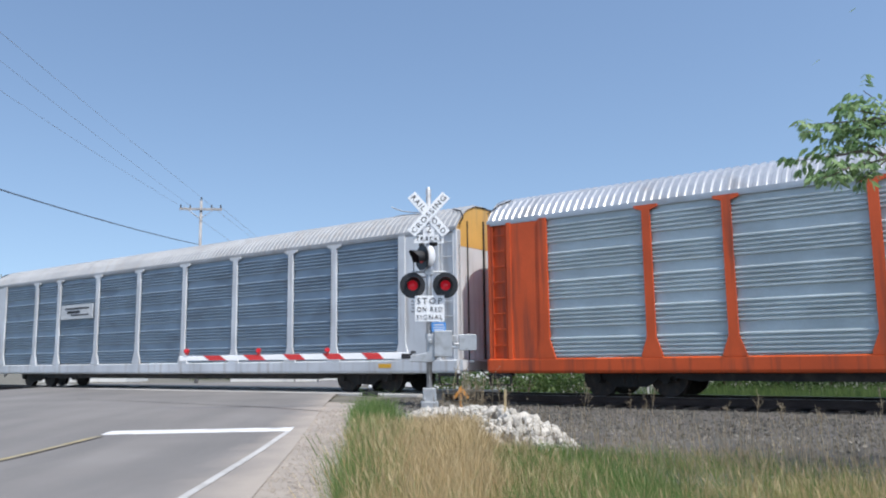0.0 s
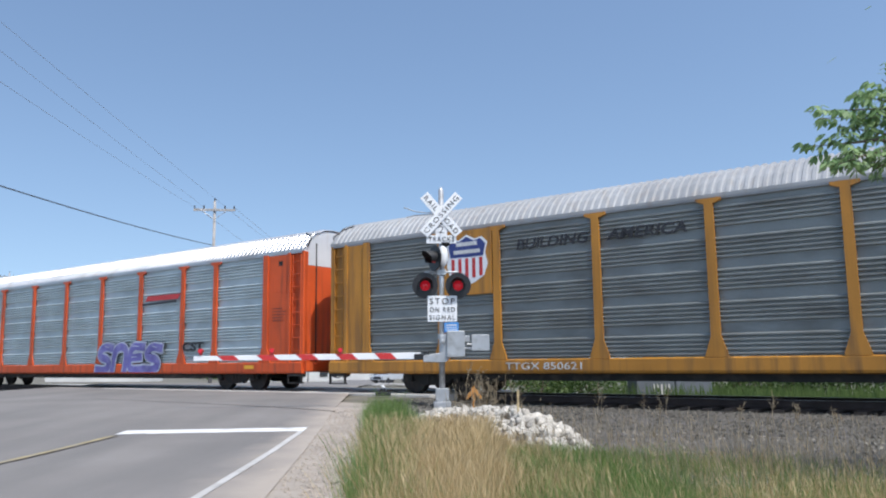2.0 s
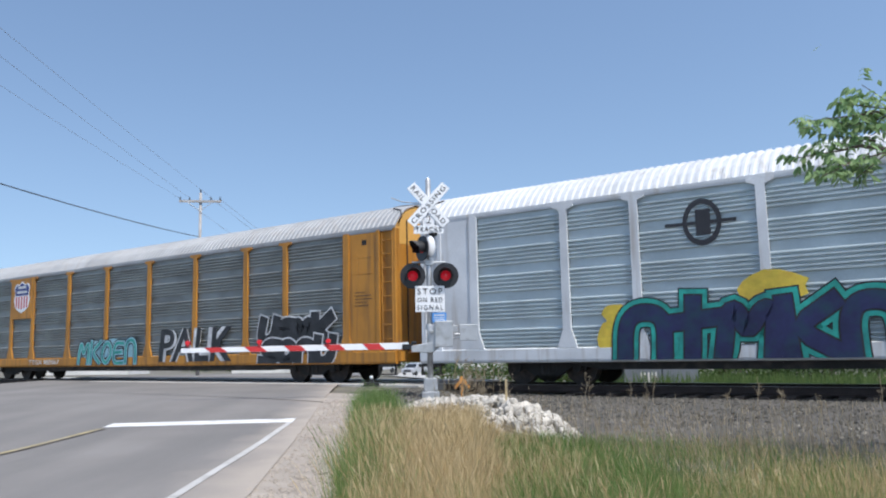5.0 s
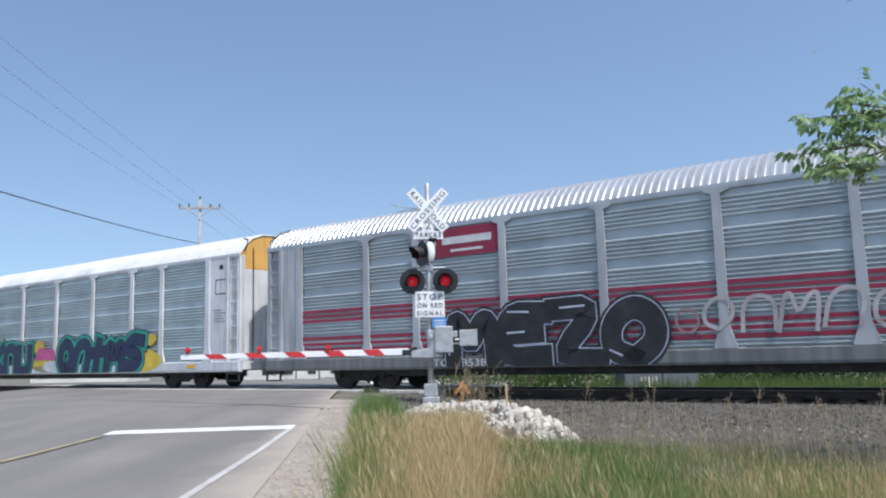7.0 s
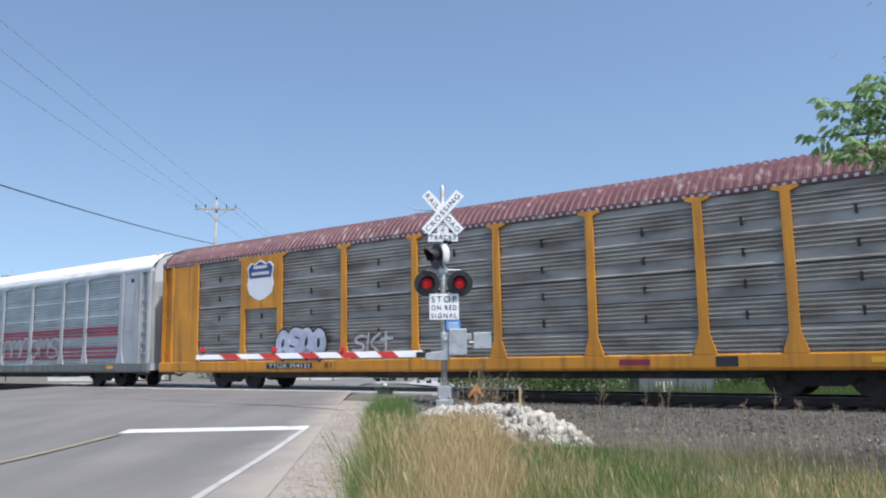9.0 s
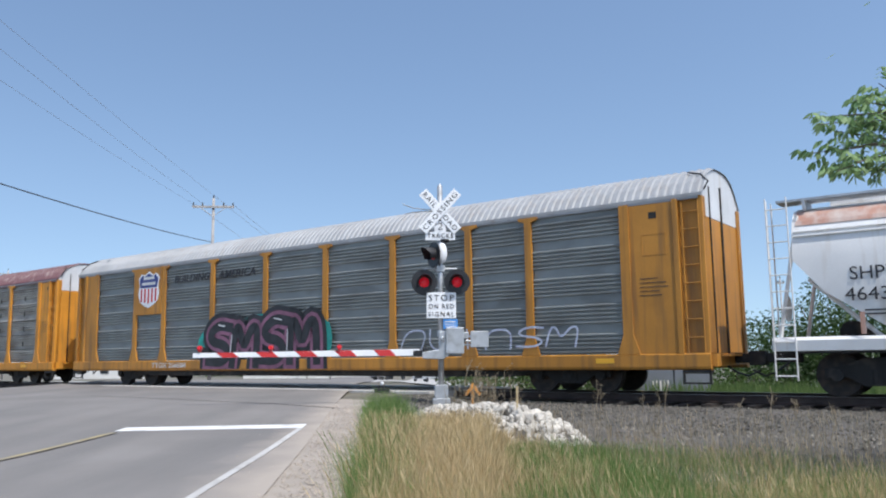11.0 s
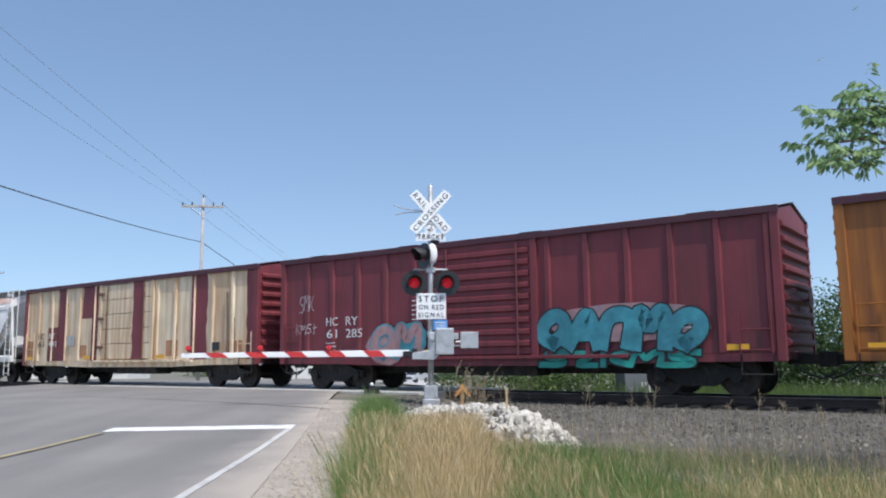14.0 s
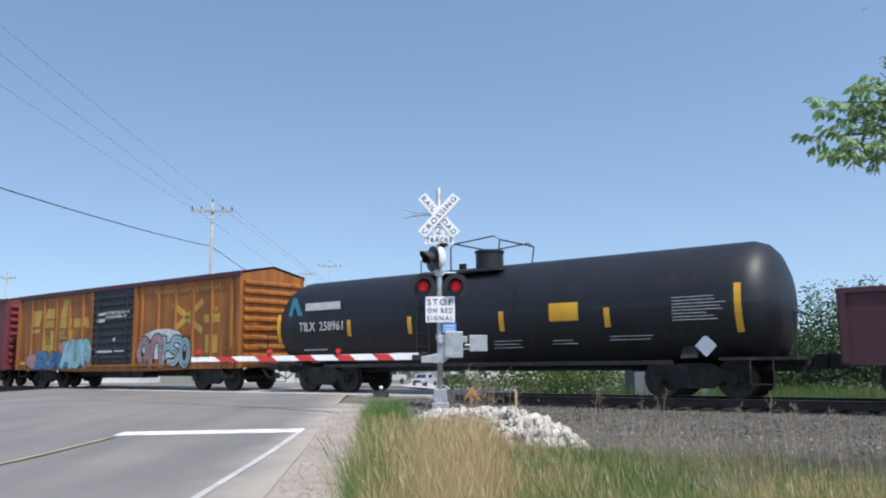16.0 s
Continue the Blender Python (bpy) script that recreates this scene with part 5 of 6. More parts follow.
        part("corner_post", Geo().box(*sorted((ex + sgn * .04, ex - sgn * .16)), -1.52, -1.40, .8, 4.12), end_m, car, bevel=.015)
        xs0 = sorted((ex - sgn * .25, ex - sgn * .95))
        ladder(car, xs0[0], xs0[1], 1.53, .95, 2.2 if sgn > 0 else 1.9, side_m, .45)
        part("stirrup", Geo().path([(xs0[0], 1.46, 1.0), (xs0[0], 1.48, .52), (xs0[1], 1.48, .52), (xs0[1], 1.46, 1.0)], .018), M["under"], car)
        for z in (1.0, 1.45, 1.9, 2.35):
            part("rung", Geo().tube((ex + sgn * .16, .75, z), (ex + sgn * .16, 1.3, z), .018, seg=5), end_m, e)
        ge = Geo().tube((ex + sgn * .1, -.5, 2.2), (ex + sgn * .2, -.5, 2.2), .04, seg=6).tube((ex + sgn * .2, -.5, 2.2), (ex + sgn * .22, -.5, 2.2), .25, seg=14)
        part("brake_wheel", ge, end_m, e)
    for c in (-half + 2.1, half - 2.1):
        add_truck(car, c)
    add_couplers(car, half, .8)
    return car

# paints
wgalv = mat("bright_galvanised_roof", (0.55, 0.56, 0.57), .38, .55, var=.08, scale=.6, fine=20, bump=.04, dirt=(.42, .40, .38), amount=.12)
groof = paint("grey_roof_paint", (.37, .375, .38), (.33, .31, .29), .22)
sroof = paint("white_roof_paint", (.64, .65, .66), (.5, .47, .43), .12)
broof = paint("rusted_brown_roof", (.155, .062, .066), (.36, .28, .26), .12)
p_white = paint("white_frame_paint", (.68, .69, .70), (.42, .38, .34), .18)
p_orange = paint("orange_frame_paint", (.66, .095, .018), (.20, .05, .025), .2)
p_yellow = paint("yellow_frame_paint", (.50, .22, .03), (.17, .09, .035), .28)
p_yellow2 = paint("bright_yellow_frame_paint", (.66, .275, .027), (.22, .12, .04), .22)
p_grey = paint("grey_frame_paint", (.44, .46, .48), (.25, .24, .23), .25)
p_dgrey = paint("dirty_dark_grey_paint", (.19, .195, .195), (.10, .10, .095), .4)
p_rustline = paint("brown_rust", (.19, .095, .05), (.10, .05, .03), .4)
def screen(name, col, dirt, amount):
    return mat(name, col, .5, .25, var=.12, scale=.8, fine=18, bump=.05, dirt=dirt, amount=amount, streak=(.5, .5, 1.6))
s_blue = screen("blue_grey_screen", (.28, .35, .42), (.19, .23, .27), .2)
s_light = screen("pale_blue_grey_screen", (.52, .585, .60), (.38, .43, .44), .2)
s_mid = screen("mid_grey_blue_screen", (.47, .52, .54), (.34, .38, .39), .2)
s_green = screen("green_grey_screen", (.27, .285, .275), (.16, .16, .15), .28)
s_dark = screen("weathered_grey_screen", (.41, .39, .355), (.14, .115, .095), .4)
tanend = paint("tan_yellow_end_paint", (.70, .40, .10), (.4, .25, .1), .15)
maroon = paint("maroon_band_paint", (.30, .025, .06), (.15, .03, .04), .2)
navy = mat("navy_emblem_paint", (.04, .06, .22), .5, var=.1)

half_rack = 14.0
RX = lambda u: half_rack - u
cars = []        # (thing, front's place on the track when the clip starts, half length)

a = autorack("white-framed covered auto rack wagon with blue-grey side screens", p_white, s_blue, groof, tanend)
part("emblem_plate", Geo().box(RX(9.3), RX(6.8), 1.50, 1.525, 2.85, 3.45), M["bars"], a, "white emblem plate")
part("emblem_bars", Geo().box(RX(9.0), RX(7.1), 1.526, 1.531, 3.25, 3.32).box(RX(9.0), RX(7.6), 1.526, 1.531, 2.98, 3.04).box(RX(8.3), RX(7.3), 1.526, 1.531, 3.08, 3.2), M["ink"], a)
cars.append((a, 42.4, 14.0))

b = autorack("orange-framed covered auto rack wagon with graffiti and galvanised roof", p_orange, s_light, wgalv, sroof, shift=.12)
part("company_mark", Geo().prism([(RX(18.8), 3.38), (RX(21.0), 3.38), (RX(21.15), 3.58), (RX(18.95), 3.58)], 1.47, 1.476, lambda p, q2, r: (p, r, q2)), M["red"], b)
part("company_underline", Geo().prism([(RX(18.6), 3.22), (RX(20.9), 3.28), (RX(20.9), 3.34), (RX(18.6), 3.30)], 1.47, 1.476, lambda p, q2, r: (p, r, q2)), M["ink"], b)
sprayed(b, "hook arch comb hook", RX(17.8), 1.18, 4.6, 1.15, ((SP["black"], .09), (SP["pale"], .065), (SP["purple"], 0)), 61, shine=SP["pale"])
lettering("CST", 1.3, .33, side_face(RX(22.1), 1.56, 1.52), SP["black"], b, "graffiti", .04)
cars.append((b, 13.34, 14.0))

def yellow_rack(label, screen_m, frame_m, roof_m, crown_m, seams=False, stripes=True, shift=0.0):
    c = autorack(label, frame_m, screen_m, roof_m, crown_m, seams=seams, shift=shift)
    shield(c, RX(5.52 + shift), 3.72, 1.35, 1.36, stripes, frame_m, navy)
    return c
c = yellow_rack("yellow-framed covered auto rack wagon with shield emblem and slogan", s_green, p_yellow, groof, sroof)
lettering("BUILDING", 2.2, .28, side_face(RX(8.25), 4.0, 1.47), M["ink"], c, bold=.02, shear=.2)
lettering("AMERICA", 2.1, .28, side_face(RX(10.9), 4.0, 1.47), M["ink"], c, bold=.02, shear=.2)
part("company_mark", Geo().box(RX(19.0), RX(18.2), 1.525, 1.531, .72, .86), maroon, c)
lettering("TTGX 850621", 2.3, .18, side_face(RX(7.9), .78, 1.528), M["bars"], c)
cars.append((c, -15.95, 14.0))

d = yellow_rack("yellow-framed covered auto rack wagon with white graffiti along its sill", s_green, p_yellow, groof, tanend)
lettering("TTGX 985567", 2.6, .2, side_face(RX(7.7), .78, 1.528), M["bars"], d)
for col, grow, lift in ((SP["white"], .055, 0), (SP["black"], 0, .006)):
    lettering("PALK", 4.3, 1.2, side_face(RX(18.4), 1.33, 1.53 + lift), col, d, "graffiti", .02 + grow, .12)
sprayed(d, "bowl hook wave fork", RX(23.7), 1.62, 3.4, .8, ((SP["white"], .05), (SP["black"], 0)), 62, thick=.5)
sprayed(d, "hook ring arch bowl", RX(23.8), .98, 3.4, .75, ((SP["white"], .05), (SP["black"], 0)), 63, y=1.545, thick=.5)
cloud(d, RX(12.7), 1.15, 4.4, 1.1, SP["mist"], 64)
sprayed(d, "wave fork ring comb arch", RX(12.7), 1.15, 4.2, .95, ((SP["black"], .05), (SP["mist"], .0), (SP["teal"], -.06)), 65)
scrawl(d, "hook ring wave stem bowl", RX(3.15), 1.27, 2.1, .5, SP["ghost"], 66)
cars.append((d, -45.32, 14.0))

f = autorack("white covered auto rack wagon with large navy and teal graffiti", p_white, s_light, sroof, tanend, shift=.22)
for k, (u, z, w, h, m) in enumerate(((6.05, 1.15, 1.0, 1.0, "yellow"), (6.1, 1.75, .7, .5, "yellow"), (9.9, 2.15, 1.6, .8, "yellow"), (14.4, 1.75, 1.0, .7, "yellow"), (14.9, 1.02, 2.6, .75, "yellow"), (15.5, .92, 1.7, .5, "white"), (16.2, 1.6, .8, .9, "yellow"), (22.6, 1.05, 2.0, .9, "yellow"), (22.75, 1.85, .95, .5, "yellow"))):
    cloud(f, RX(u), z, w, h, SP[m], 70 + k, 1.516 + k * .001)
part("spray_block", Geo().prism([(RX(14.0), 1.2), (RX(15.9), 1.2), (RX(15.7), 1.62), (RX(14.4), 1.75)], 1.526, 1.529, lambda p, q2, r: (p, r, q2)), SP["pink"], f, "pink sprayed block")
sprayed(f, "arch stem wave fork arch bowl", RX(10.0), 1.27, 7.5, 1.2, ((SP["black"], .15), (SP["teal"], .115), (SP["black"], .01), (SP["navy"], -.03)), 82, thick=.36, slant=.04)
sprayed(f, "ring arch stem wave hook", RX(19.2), 1.33, 6.2, 1.25, ((SP["black"], .19), (SP["teal"], .15), (SP["black"], .02), (SP["navy"], -.03)), 83, thick=.36, slant=.18)
scrawl(f, "wave comb hook stem", RX(14.95), 1.86, .9, .16, SP["pink"], 84)
ring = part("round_emblem", Geo().revolve([(0, .42), (.008, .42), (.008, .32), (0, .32)], lambda a2, u, w: (RX(8.4) + u * 1.1, 1.465 + a2, 3.75 + w * 1.3), 28), M["ink"], f, "black round line emblem")
part("emblem_band", Geo().box(RX(9.2), RX(7.5), 1.464, 1.47, 3.70, 3.78).box(RX(8.6), RX(8.25), 1.464, 1.472, 3.45, 4.05), M["ink"], ring)
cars.append((f, -74.28, 14.0))

g7 = autorack("light grey covered auto rack wagon with maroon bands and graffiti", p_grey, s_mid, wgalv, sroof, bands=maroon, sill_m=p_dgrey)
pl = part("company_plate", Geo().box(RX(9.42), RX(6.72), 1.46, 1.475, 3.70, 4.5), maroon, g7, "maroon emblem plate")
part("company_mark", Geo().box(RX(9.2), RX(7.5), 1.476, 1.481, 4.05, 4.25).box(RX(8.9), RX(7.8), 1.476, 1.481, 3.83, 3.9).tube((RX(7.05), 1.476, 4.12), (RX(7.05), 1.481, 4.12), .22, seg=16), M["bars"], pl)
sprayed(g7, "wave comb bolt ring", RX(10.9), 1.36, 6.3, 1.5, ((SP["black"], .12), (SP["pale"], .055), (SP["black"], .025)), 85, thick=.34, slant=.05, shine=SP["pale"])
scrawl(g7, "ring arch wave arch ring wave hook", RX(18.0), 1.72, 6.2, .95, SP["ghost"], 86, thick=.11)
part("spray_ring", Geo().revolve([(0, .3), (.006, .3), (.006, .24), (0, .24)], lambda a2, u, w: (RX(14.6) + u, 1.52 + a2, 1.6 + w), 20), SP["rose"], g7)
lettering("TTGX 85386", 2.3, .2, side_face(RX(8.0), .75, 1.528), M["bars"], g7)
cars.append((g7, -103.7, 14.0))

h8 = yellow_rack("yellow-framed covered auto rack wagon with weathered screens and rusty brown roof", s_dark, p_yellow2, broof, sroof, seams=True, stripes=False, shift=.45)
ge = Geo()
for i in range(132):
    x = -13.9 + i * .21
    ge.box(x, x + .09, 1.486, 1.492, 4.57, 4.64)
part("roof_flashing", ge, M["galv"], h8)
sprayed(h8, "ring hook ring ring", RX(8.05), 1.55, 2.3, .85, ((SP["black"], .06), (SP["pale"], 0)), 87, thick=.5)
scrawl(h8, "hook fork stem", RX(11.3), 1.45, 1.7, .6, SP["ghost"], 88, thick=.16)
np_ = part("number_plate", Geo().box(RX(8.6), RX(6.35), 1.522, 1.527, .70, .88), M["ink"], h8, "black number panel")
lettering("TTGX 254121", 2.0, .13, side_face(RX(7.48), .79, 1.532), M["bars"], np_)
lettering("R1", .28, .15, side_face(RX(9.35), .79, 1.528), M["ink"], h8)
part("company_mark", Geo().box(RX(20.3), RX(19.5), 1.525, 1.531, .72, .86), maroon, h8)
part("data_panel", Geo().box(RX(22.4), RX(21.9), 1.525, 1.531, .68, .9), M["ink"], h8)
cars.append((h8, -132.58, 14.0))

i9 = yellow_rack("yellow-framed covered auto rack wagon with pink and black graffiti", s_green, p_yellow, groof, sroof)
lettering("BUILDING", 2.2, .28, side_face(RX(8.25), 4.0, 1.47), M["ink"], i9, bold=.02, shear=.2)
lettering("AMERICA", 2.1, .28, side_face(RX(10.9), 4.0, 1.47), M["ink"], i9, bold=.02, shear=.2)
for k, (u, z, w, h) in enumerate(((9.3, 1.5, 1.0, 1.2), (12.4, 2.1, 2.4, .9), (15.4, 1.6, .9, 1.2))):
    cloud(i9, RX(u), z, w, h, SP["teal"], 90 + k)
sprayed(i9, "hook wave hook wave", RX(12.3), 1.5, 5.9, 1.7, ((SP["black"], .22), (SP["mauve"], .05), (SP["black"], -.08)), 94, thick=.34, shine=SP["white"])
scrawl(i9, "arch bowl stem arch hook wave", RX(21.7), 1.43, 6.0, .62, SP["pale"], 95, thick=.09)
lettering("TTGX 256584", 2.2, .18, side_face(RX(7.0), .78, 1.528), M["bars"], i9)
cars.append((i9, -162.42, 14.0))

# covered hopper
def hopper():
    L, half = 19.8, 9.9
    car = thing("covered_hopper", "pale grey centre-flow covered hopper wagon with rust along its top edge", "railway wagon", group="train")
    shell_m = paint("pale_grey_hopper_paint", (.78, .77, .75), (.62, .57, .52), .14, var=.06)
    rust_m = paint("rust_stained_paint", (.48, .26, .19), (.60, .55, .50), .5)
    sec = [(1.30, 1.18), (1.42, 1.5), (1.49, 2.2), (1.50, 2.9), (1.44, 3.4), (1.30, 3.75), (1.05, 4.0), (.5, 4.15), (0, 4.18)]
    full = sec + [(-y, z) for y, z in sec[-2::-1]]
    def end_in(z, k):
        return k * (.55 + 2.1 * max(0.0, (2.6 - z) / 1.4)) if z < 2.6 else k * .55
    rows = []
    for x, k in ((-half, -1), (-half + 3.2, 0), (-3, 0), (0, 0), (3, 0), (half - 3.2, 0), (half, 1)):
        rows.append([((x - end_in(z, k)) if k else x, y, z) for y, z in full])
    sh = part("shell", Geo().grid(rows), shell_m, car, "rounded pale grey shell", smooth=True)
    for r in (rows[0], rows[-1]):
        part("slope_sheet", Geo().add([tuple(p) for p in r], [tuple(range(len(r)))]), shell_m, sh)
    for z0, z1, y in ((3.66, 3.98, 1.36),):
        part("rust_band", Geo().grid([[(x, 1.355, 3.66), (x, 1.305, 3.76), (x, 1.19, 3.90), (x, 1.06, 4.01)] for x in np.linspace(-half + .62, half - .62, 20)]), rust_m, sh, "rust-stained upper band")
    part("ridge_line", Geo().tube((-half + .6, 1.46, 3.42), (half - .6, 1.46, 3.42), .025, seg=6).tube((-half + .6, 1.42, 3.52), (half - .6, 1.42, 3.52), .025, seg=6), shell_m, sh)
    part("side_sill", Geo().prism([(1.34, .96), (1.46, .98), (1.48, 1.2), (1.40, 1.27), (1.30, 1.27)], -half, half, lambda p, q2, r: (r, p, q2)).prism([(-1.34, .96), (-1.46, .98), (-1.48, 1.2), (-1.40, 1.27), (-1.30, 1.27)], -half, half, lambda p, q2, r: (r, p, q2)), shell_m, car)
    part("running_board", Geo().box(-half + .2, half - .2, .55, 1.15, 4.24, 4.29).box(-half + .2, half - .2, -1.15, -.55, 4.24, 4.29), M["galv"], car)
    for x in np.linspace(-half + .8, half - .8, 11):
        part("board_bracket", Geo().box(x - .03, x + .03, .5, 1.2, 4.02, 4.25), M["galv"], car)
    part("roof_hatch", Geo().box(-half + 1.2, half - 1.2, -.4, .4, 4.17, 4.3), shell_m, car, bevel=.03)
    for c in (-4.6, -1.55, 1.55, 4.6):
        part("hopper_chute", Geo().add([(c - 1.4, -1.25, 1.2), (c + 1.4, -1.25, 1.2), (c + 1.4, 1.25, 1.2), (c - 1.4, 1.25, 1.2), (c - .35, -.6, .42), (c + .35, -.6, .42), (c + .35, .6, .42), (c - .35, .6, .42)],
             [(0, 1, 5, 4), (1, 2, 6, 5), (2, 3, 7, 6), (3, 0, 4, 7), (4, 5, 6, 7)]), shell_m, car)
        part("outlet", Geo().box(c - .4, c + .4, -.7, .7, .30, .46), M["under"], car)
    for sgn in (-1, 1):
        ex = sgn * half
        part("end_platform", Geo().box(*sorted((ex, ex - sgn * 2.4)), -1.4, 1.4, .92, .98), M["under"], car)
        for y0, y1 in ((1.3, 1.25), (-1.3, -1.25)):
            part("end_strut", Geo().tube((ex - sgn * .1, y0, 1.0), (ex - sgn * .65, y1, 3.9), .05, seg=6), shell_m, car)
        part("slope_strut", Geo().tube((ex - sgn * 2.3, 1.2, 1.1), (ex - sgn * .8, 1.2, 2.5), .05, seg=6), shell_m, car)
        ladder(car, *sorted((ex - sgn * .05, ex - sgn * .5)), 1.50, .35, 4.3, shell_m, .36)
        part("end_ladder", Geo().tube((ex, .8, .9), (ex, .8, 4.3), .02, seg=5).tube((ex, 1.25, .9), (ex, 1.25, 4.3), .02, seg=5), shell_m, car)
        part("air_tank", Geo().tube((ex - sgn * 1.5, -.5, 1.35), (ex - sgn * 1.5, .7, 1.35), .26, seg=14), M["under"], car, smooth=True)
        part("hand_brake", Geo().tube((ex - sgn * .3, 1.0, 1.9), (ex - sgn * .25, 1.0, 1.9), .28, seg=14), shell_m, car)
        add_truck(car, ex - sgn * 2.1)
    add_couplers(car, half, .8)
    lettering("SHPX", .95, .27, side_face(half - 2.15, 2.55, 1.512), M["ink"], car)
    lettering("464320", 1.3, .27, side_face(half - 2.2, 2.12, 1.505), M["ink"], car)
    bars(car, half - 1.9, 1.8, 1.2, .16, 2, M["ink"], 1.485)
    lettering("MAOK", 1.7, .5, side_face(half - 4.9, 2.1, 1.50), SP["black"], car, "graffiti", -.012, .2, .2)
    scrawl(car, "arch wave ring bowl", half - 8.6, 1.65, 2.9, .6, SP["black"], 96, 1.488, .045)
    lettering("#LOPESUFX JESTO", 3.9, .45, side_face(half - 14.6, 2.15, 1.50), SP["black"], car, "graffiti", -.026, .15, .35)
    bars(car, half - 16.4, 2.45, 1.2, .5, 5, M["ink"], 1.50, .3)
    part("data_panel", Geo().box(half - 17.1, half - 16.5, 1.485, 1.50, 1.5, 1.84), M["ink"], car)
    for u in (1.85, 7.0, 11.9, 15.0, 18.5):
        part("shell_stain", Geo().box(half - u - .05, half - u + .05, 1.475, 1.485, 1.3, 1.75), rust_m, car)
    return car
cars.append((hopper(), -191.8, 9.9))

p_cream = paint("stained_cream_paint", (.78, .645, .455), (.46, .23, .09), .48)
p_maroon = paint("maroon_boxcar_paint", (.19, .035, .045), (.10, .03, .03), .25)
p_dmaroon = paint("dark_maroon_paint", (.075, .02, .032), (.06, .025, .025), .25)
p_amber = paint("amber_boxcar_paint", (.37, .13, .018), (.16, .055, .02), .4)
p_black = paint("dark_door_paint", (.022, .025, .032), (.06, .05, .045), .25)

k11 = boxcar("cream and maroon patched box wagon with rust stains", p_cream, p_cream, p_dmaroon, p_maroon, p_cream, 16.0, (6.2, 9.85), rib_doors=False)
def ragged(u0, u1, z0, z1, y, seed, rough=.05):
    """A painted patch with an uneven brushed outline."""
    q = random.Random(seed)
    nz = max(4, int((z1 - z0) / .22))
    left = [(8 - u0 + q.uniform(-rough, rough), z0 + (z1 - z0) * i / nz) for i in range(nz + 1)]
    right = [(8 - u1 + q.uniform(-rough, rough), z0 + (z1 - z0) * i / nz) for i in range(nz + 1)]
    return Geo().grid([[(a[0], y, a[1]), (b[0], y, b[1])] for a, b in zip(left, right)])
def patch_on(car, u0, u1, z0, z1, m, seed, lab, y0=1.443, y1=1.5035):
    """A patch over the plate and, a hand higher, over the posts that stand in it."""
    p = part("paint_patch", ragged(u0, u1, z0, z1, y0, seed), m, car, lab)
    u = .08
    while u < 16:
        if u0 - .06 < u < u1 + .06 and not 6.0 < u < 10.05:
            part("patch_on_post", Geo().box(8 - u - .062, 8 - u + .062, y1 - .004, y1, z0, min(z1, 4.03)), m, p)
        u += 1.12
for i, (u0, u1, z0, z1) in enumerate(((2.78, 3.55, .98, 4.06), (2.0, 2.9, .98, 2.42), (4.75, 6.1, 2.72, 4.06), (5.55, 6.1, .98, 2.8), (12.4, 13.2, .98, 4.06), (15.4, 15.95, .98, 4.06))):
    patch_on(k11, u0, u1, z0, z1, p_maroon, 300 + i, "maroon painted patch")
part("door_stripe", ragged(8.55, 9.3, 1.03, 4.03, 1.494, 311), p_maroon, k11, "maroon brushed stripe down the door")
p_rustpatch = paint("orange_rust_patch", (.50, .24, .12), (.30, .14, .07), .4)
for i, (u0, u1, z0, z1) in enumerate(((.2, .75, 1.1, 1.85), (4.45, 5.2, 1.12, 1.62), (10.75, 11.5, 1.12, 1.70), (14.3, 15.2, 1.05, 1.62))):
    part("rust_patch", ragged(u0, u1, z0, z1, 1.4445, 330 + i, .02), p_rustpatch, k11, "orange rust patch")
    part("rust_edge", Geo().box(8 - u1, 8 - u0, 1.440, 1.455, z1, z1 + .035), p_cream, k11)
for i, u in enumerate((1.2, 2.32, 4.56, 5.68, 11.28, 12.4, 13.52, 14.64)):
    part("post_rust", ragged(u + .05, u + .12, 1.0, 1.6 + .9 * ((i * 37) % 10) / 10, 1.4455, 350 + i, .03), p_rustline, k11, "rust streak beside a post")
part("placard_holder", Geo().box(8 - 4.25, 8 - 3.75, 1.50, 1.512, 1.62, 2.02), p_grey, k11, "grey placard board", bevel=.004)
part("tall_rod", Geo().tube((8 - 14.5, 1.53, 1.1), (8 - 14.42, 1.53, 3.3), .03, seg=6), p_rustline, k11, "rusty upright rod")
part("data_panel", Geo().box(8 - 14.02, 8 - 13.62, 1.505, 1.512, 1.28, 1.58), M["ink"], k11)
for words, u, z, w in (("HC", 1.55, 2.05, .5), ("RY", 2.45, 2.05, .5), ("61", 1.55, 1.72, .5), ("441", 2.5, 1.72, .65)):
    lettering(words, w, .26, side_face(8 - u, z, 1.512), M["ink"] if u < 2 else M["bars"], k11)
for u in (.6, 5.3, 10.5, 15.2):
    part("reflector", Geo().box(8 - u - .25, 8 - u + .25, 1.507, 1.513, 1.05, 1.18), M["yellow_mark"], k11)
cars.append((k11, -212.88, 8))

l12 = boxcar("maroon box wagon with teal graffiti along the bottom", p_maroon, p_maroon, wgalv, p_maroon, p_maroon, 16.0, (6.3, 9.75))
for words, u, z, w in (("HC", 2.35, 2.1, .5), ("RY", 3.2, 2.1, .5), ("61", 2.35, 1.72, .45), ("285", 3.3, 1.72, .68)):
    lettering(words, w, .26, side_face(8 - u, z, 1.512), M["bars"], l12)
bars(l12, 8 - 2.1, 1.45, .5, .2, 2, M["bars"], 1.51, .5)
bars(l12, 8 - 5.6, 2.6, .5, .8, 6, M["bars"], 1.50, .4)
bars(l12, 8 - 13.2, 1.85, 1.1, .35, 4, M["bars"], 1.51, .4)
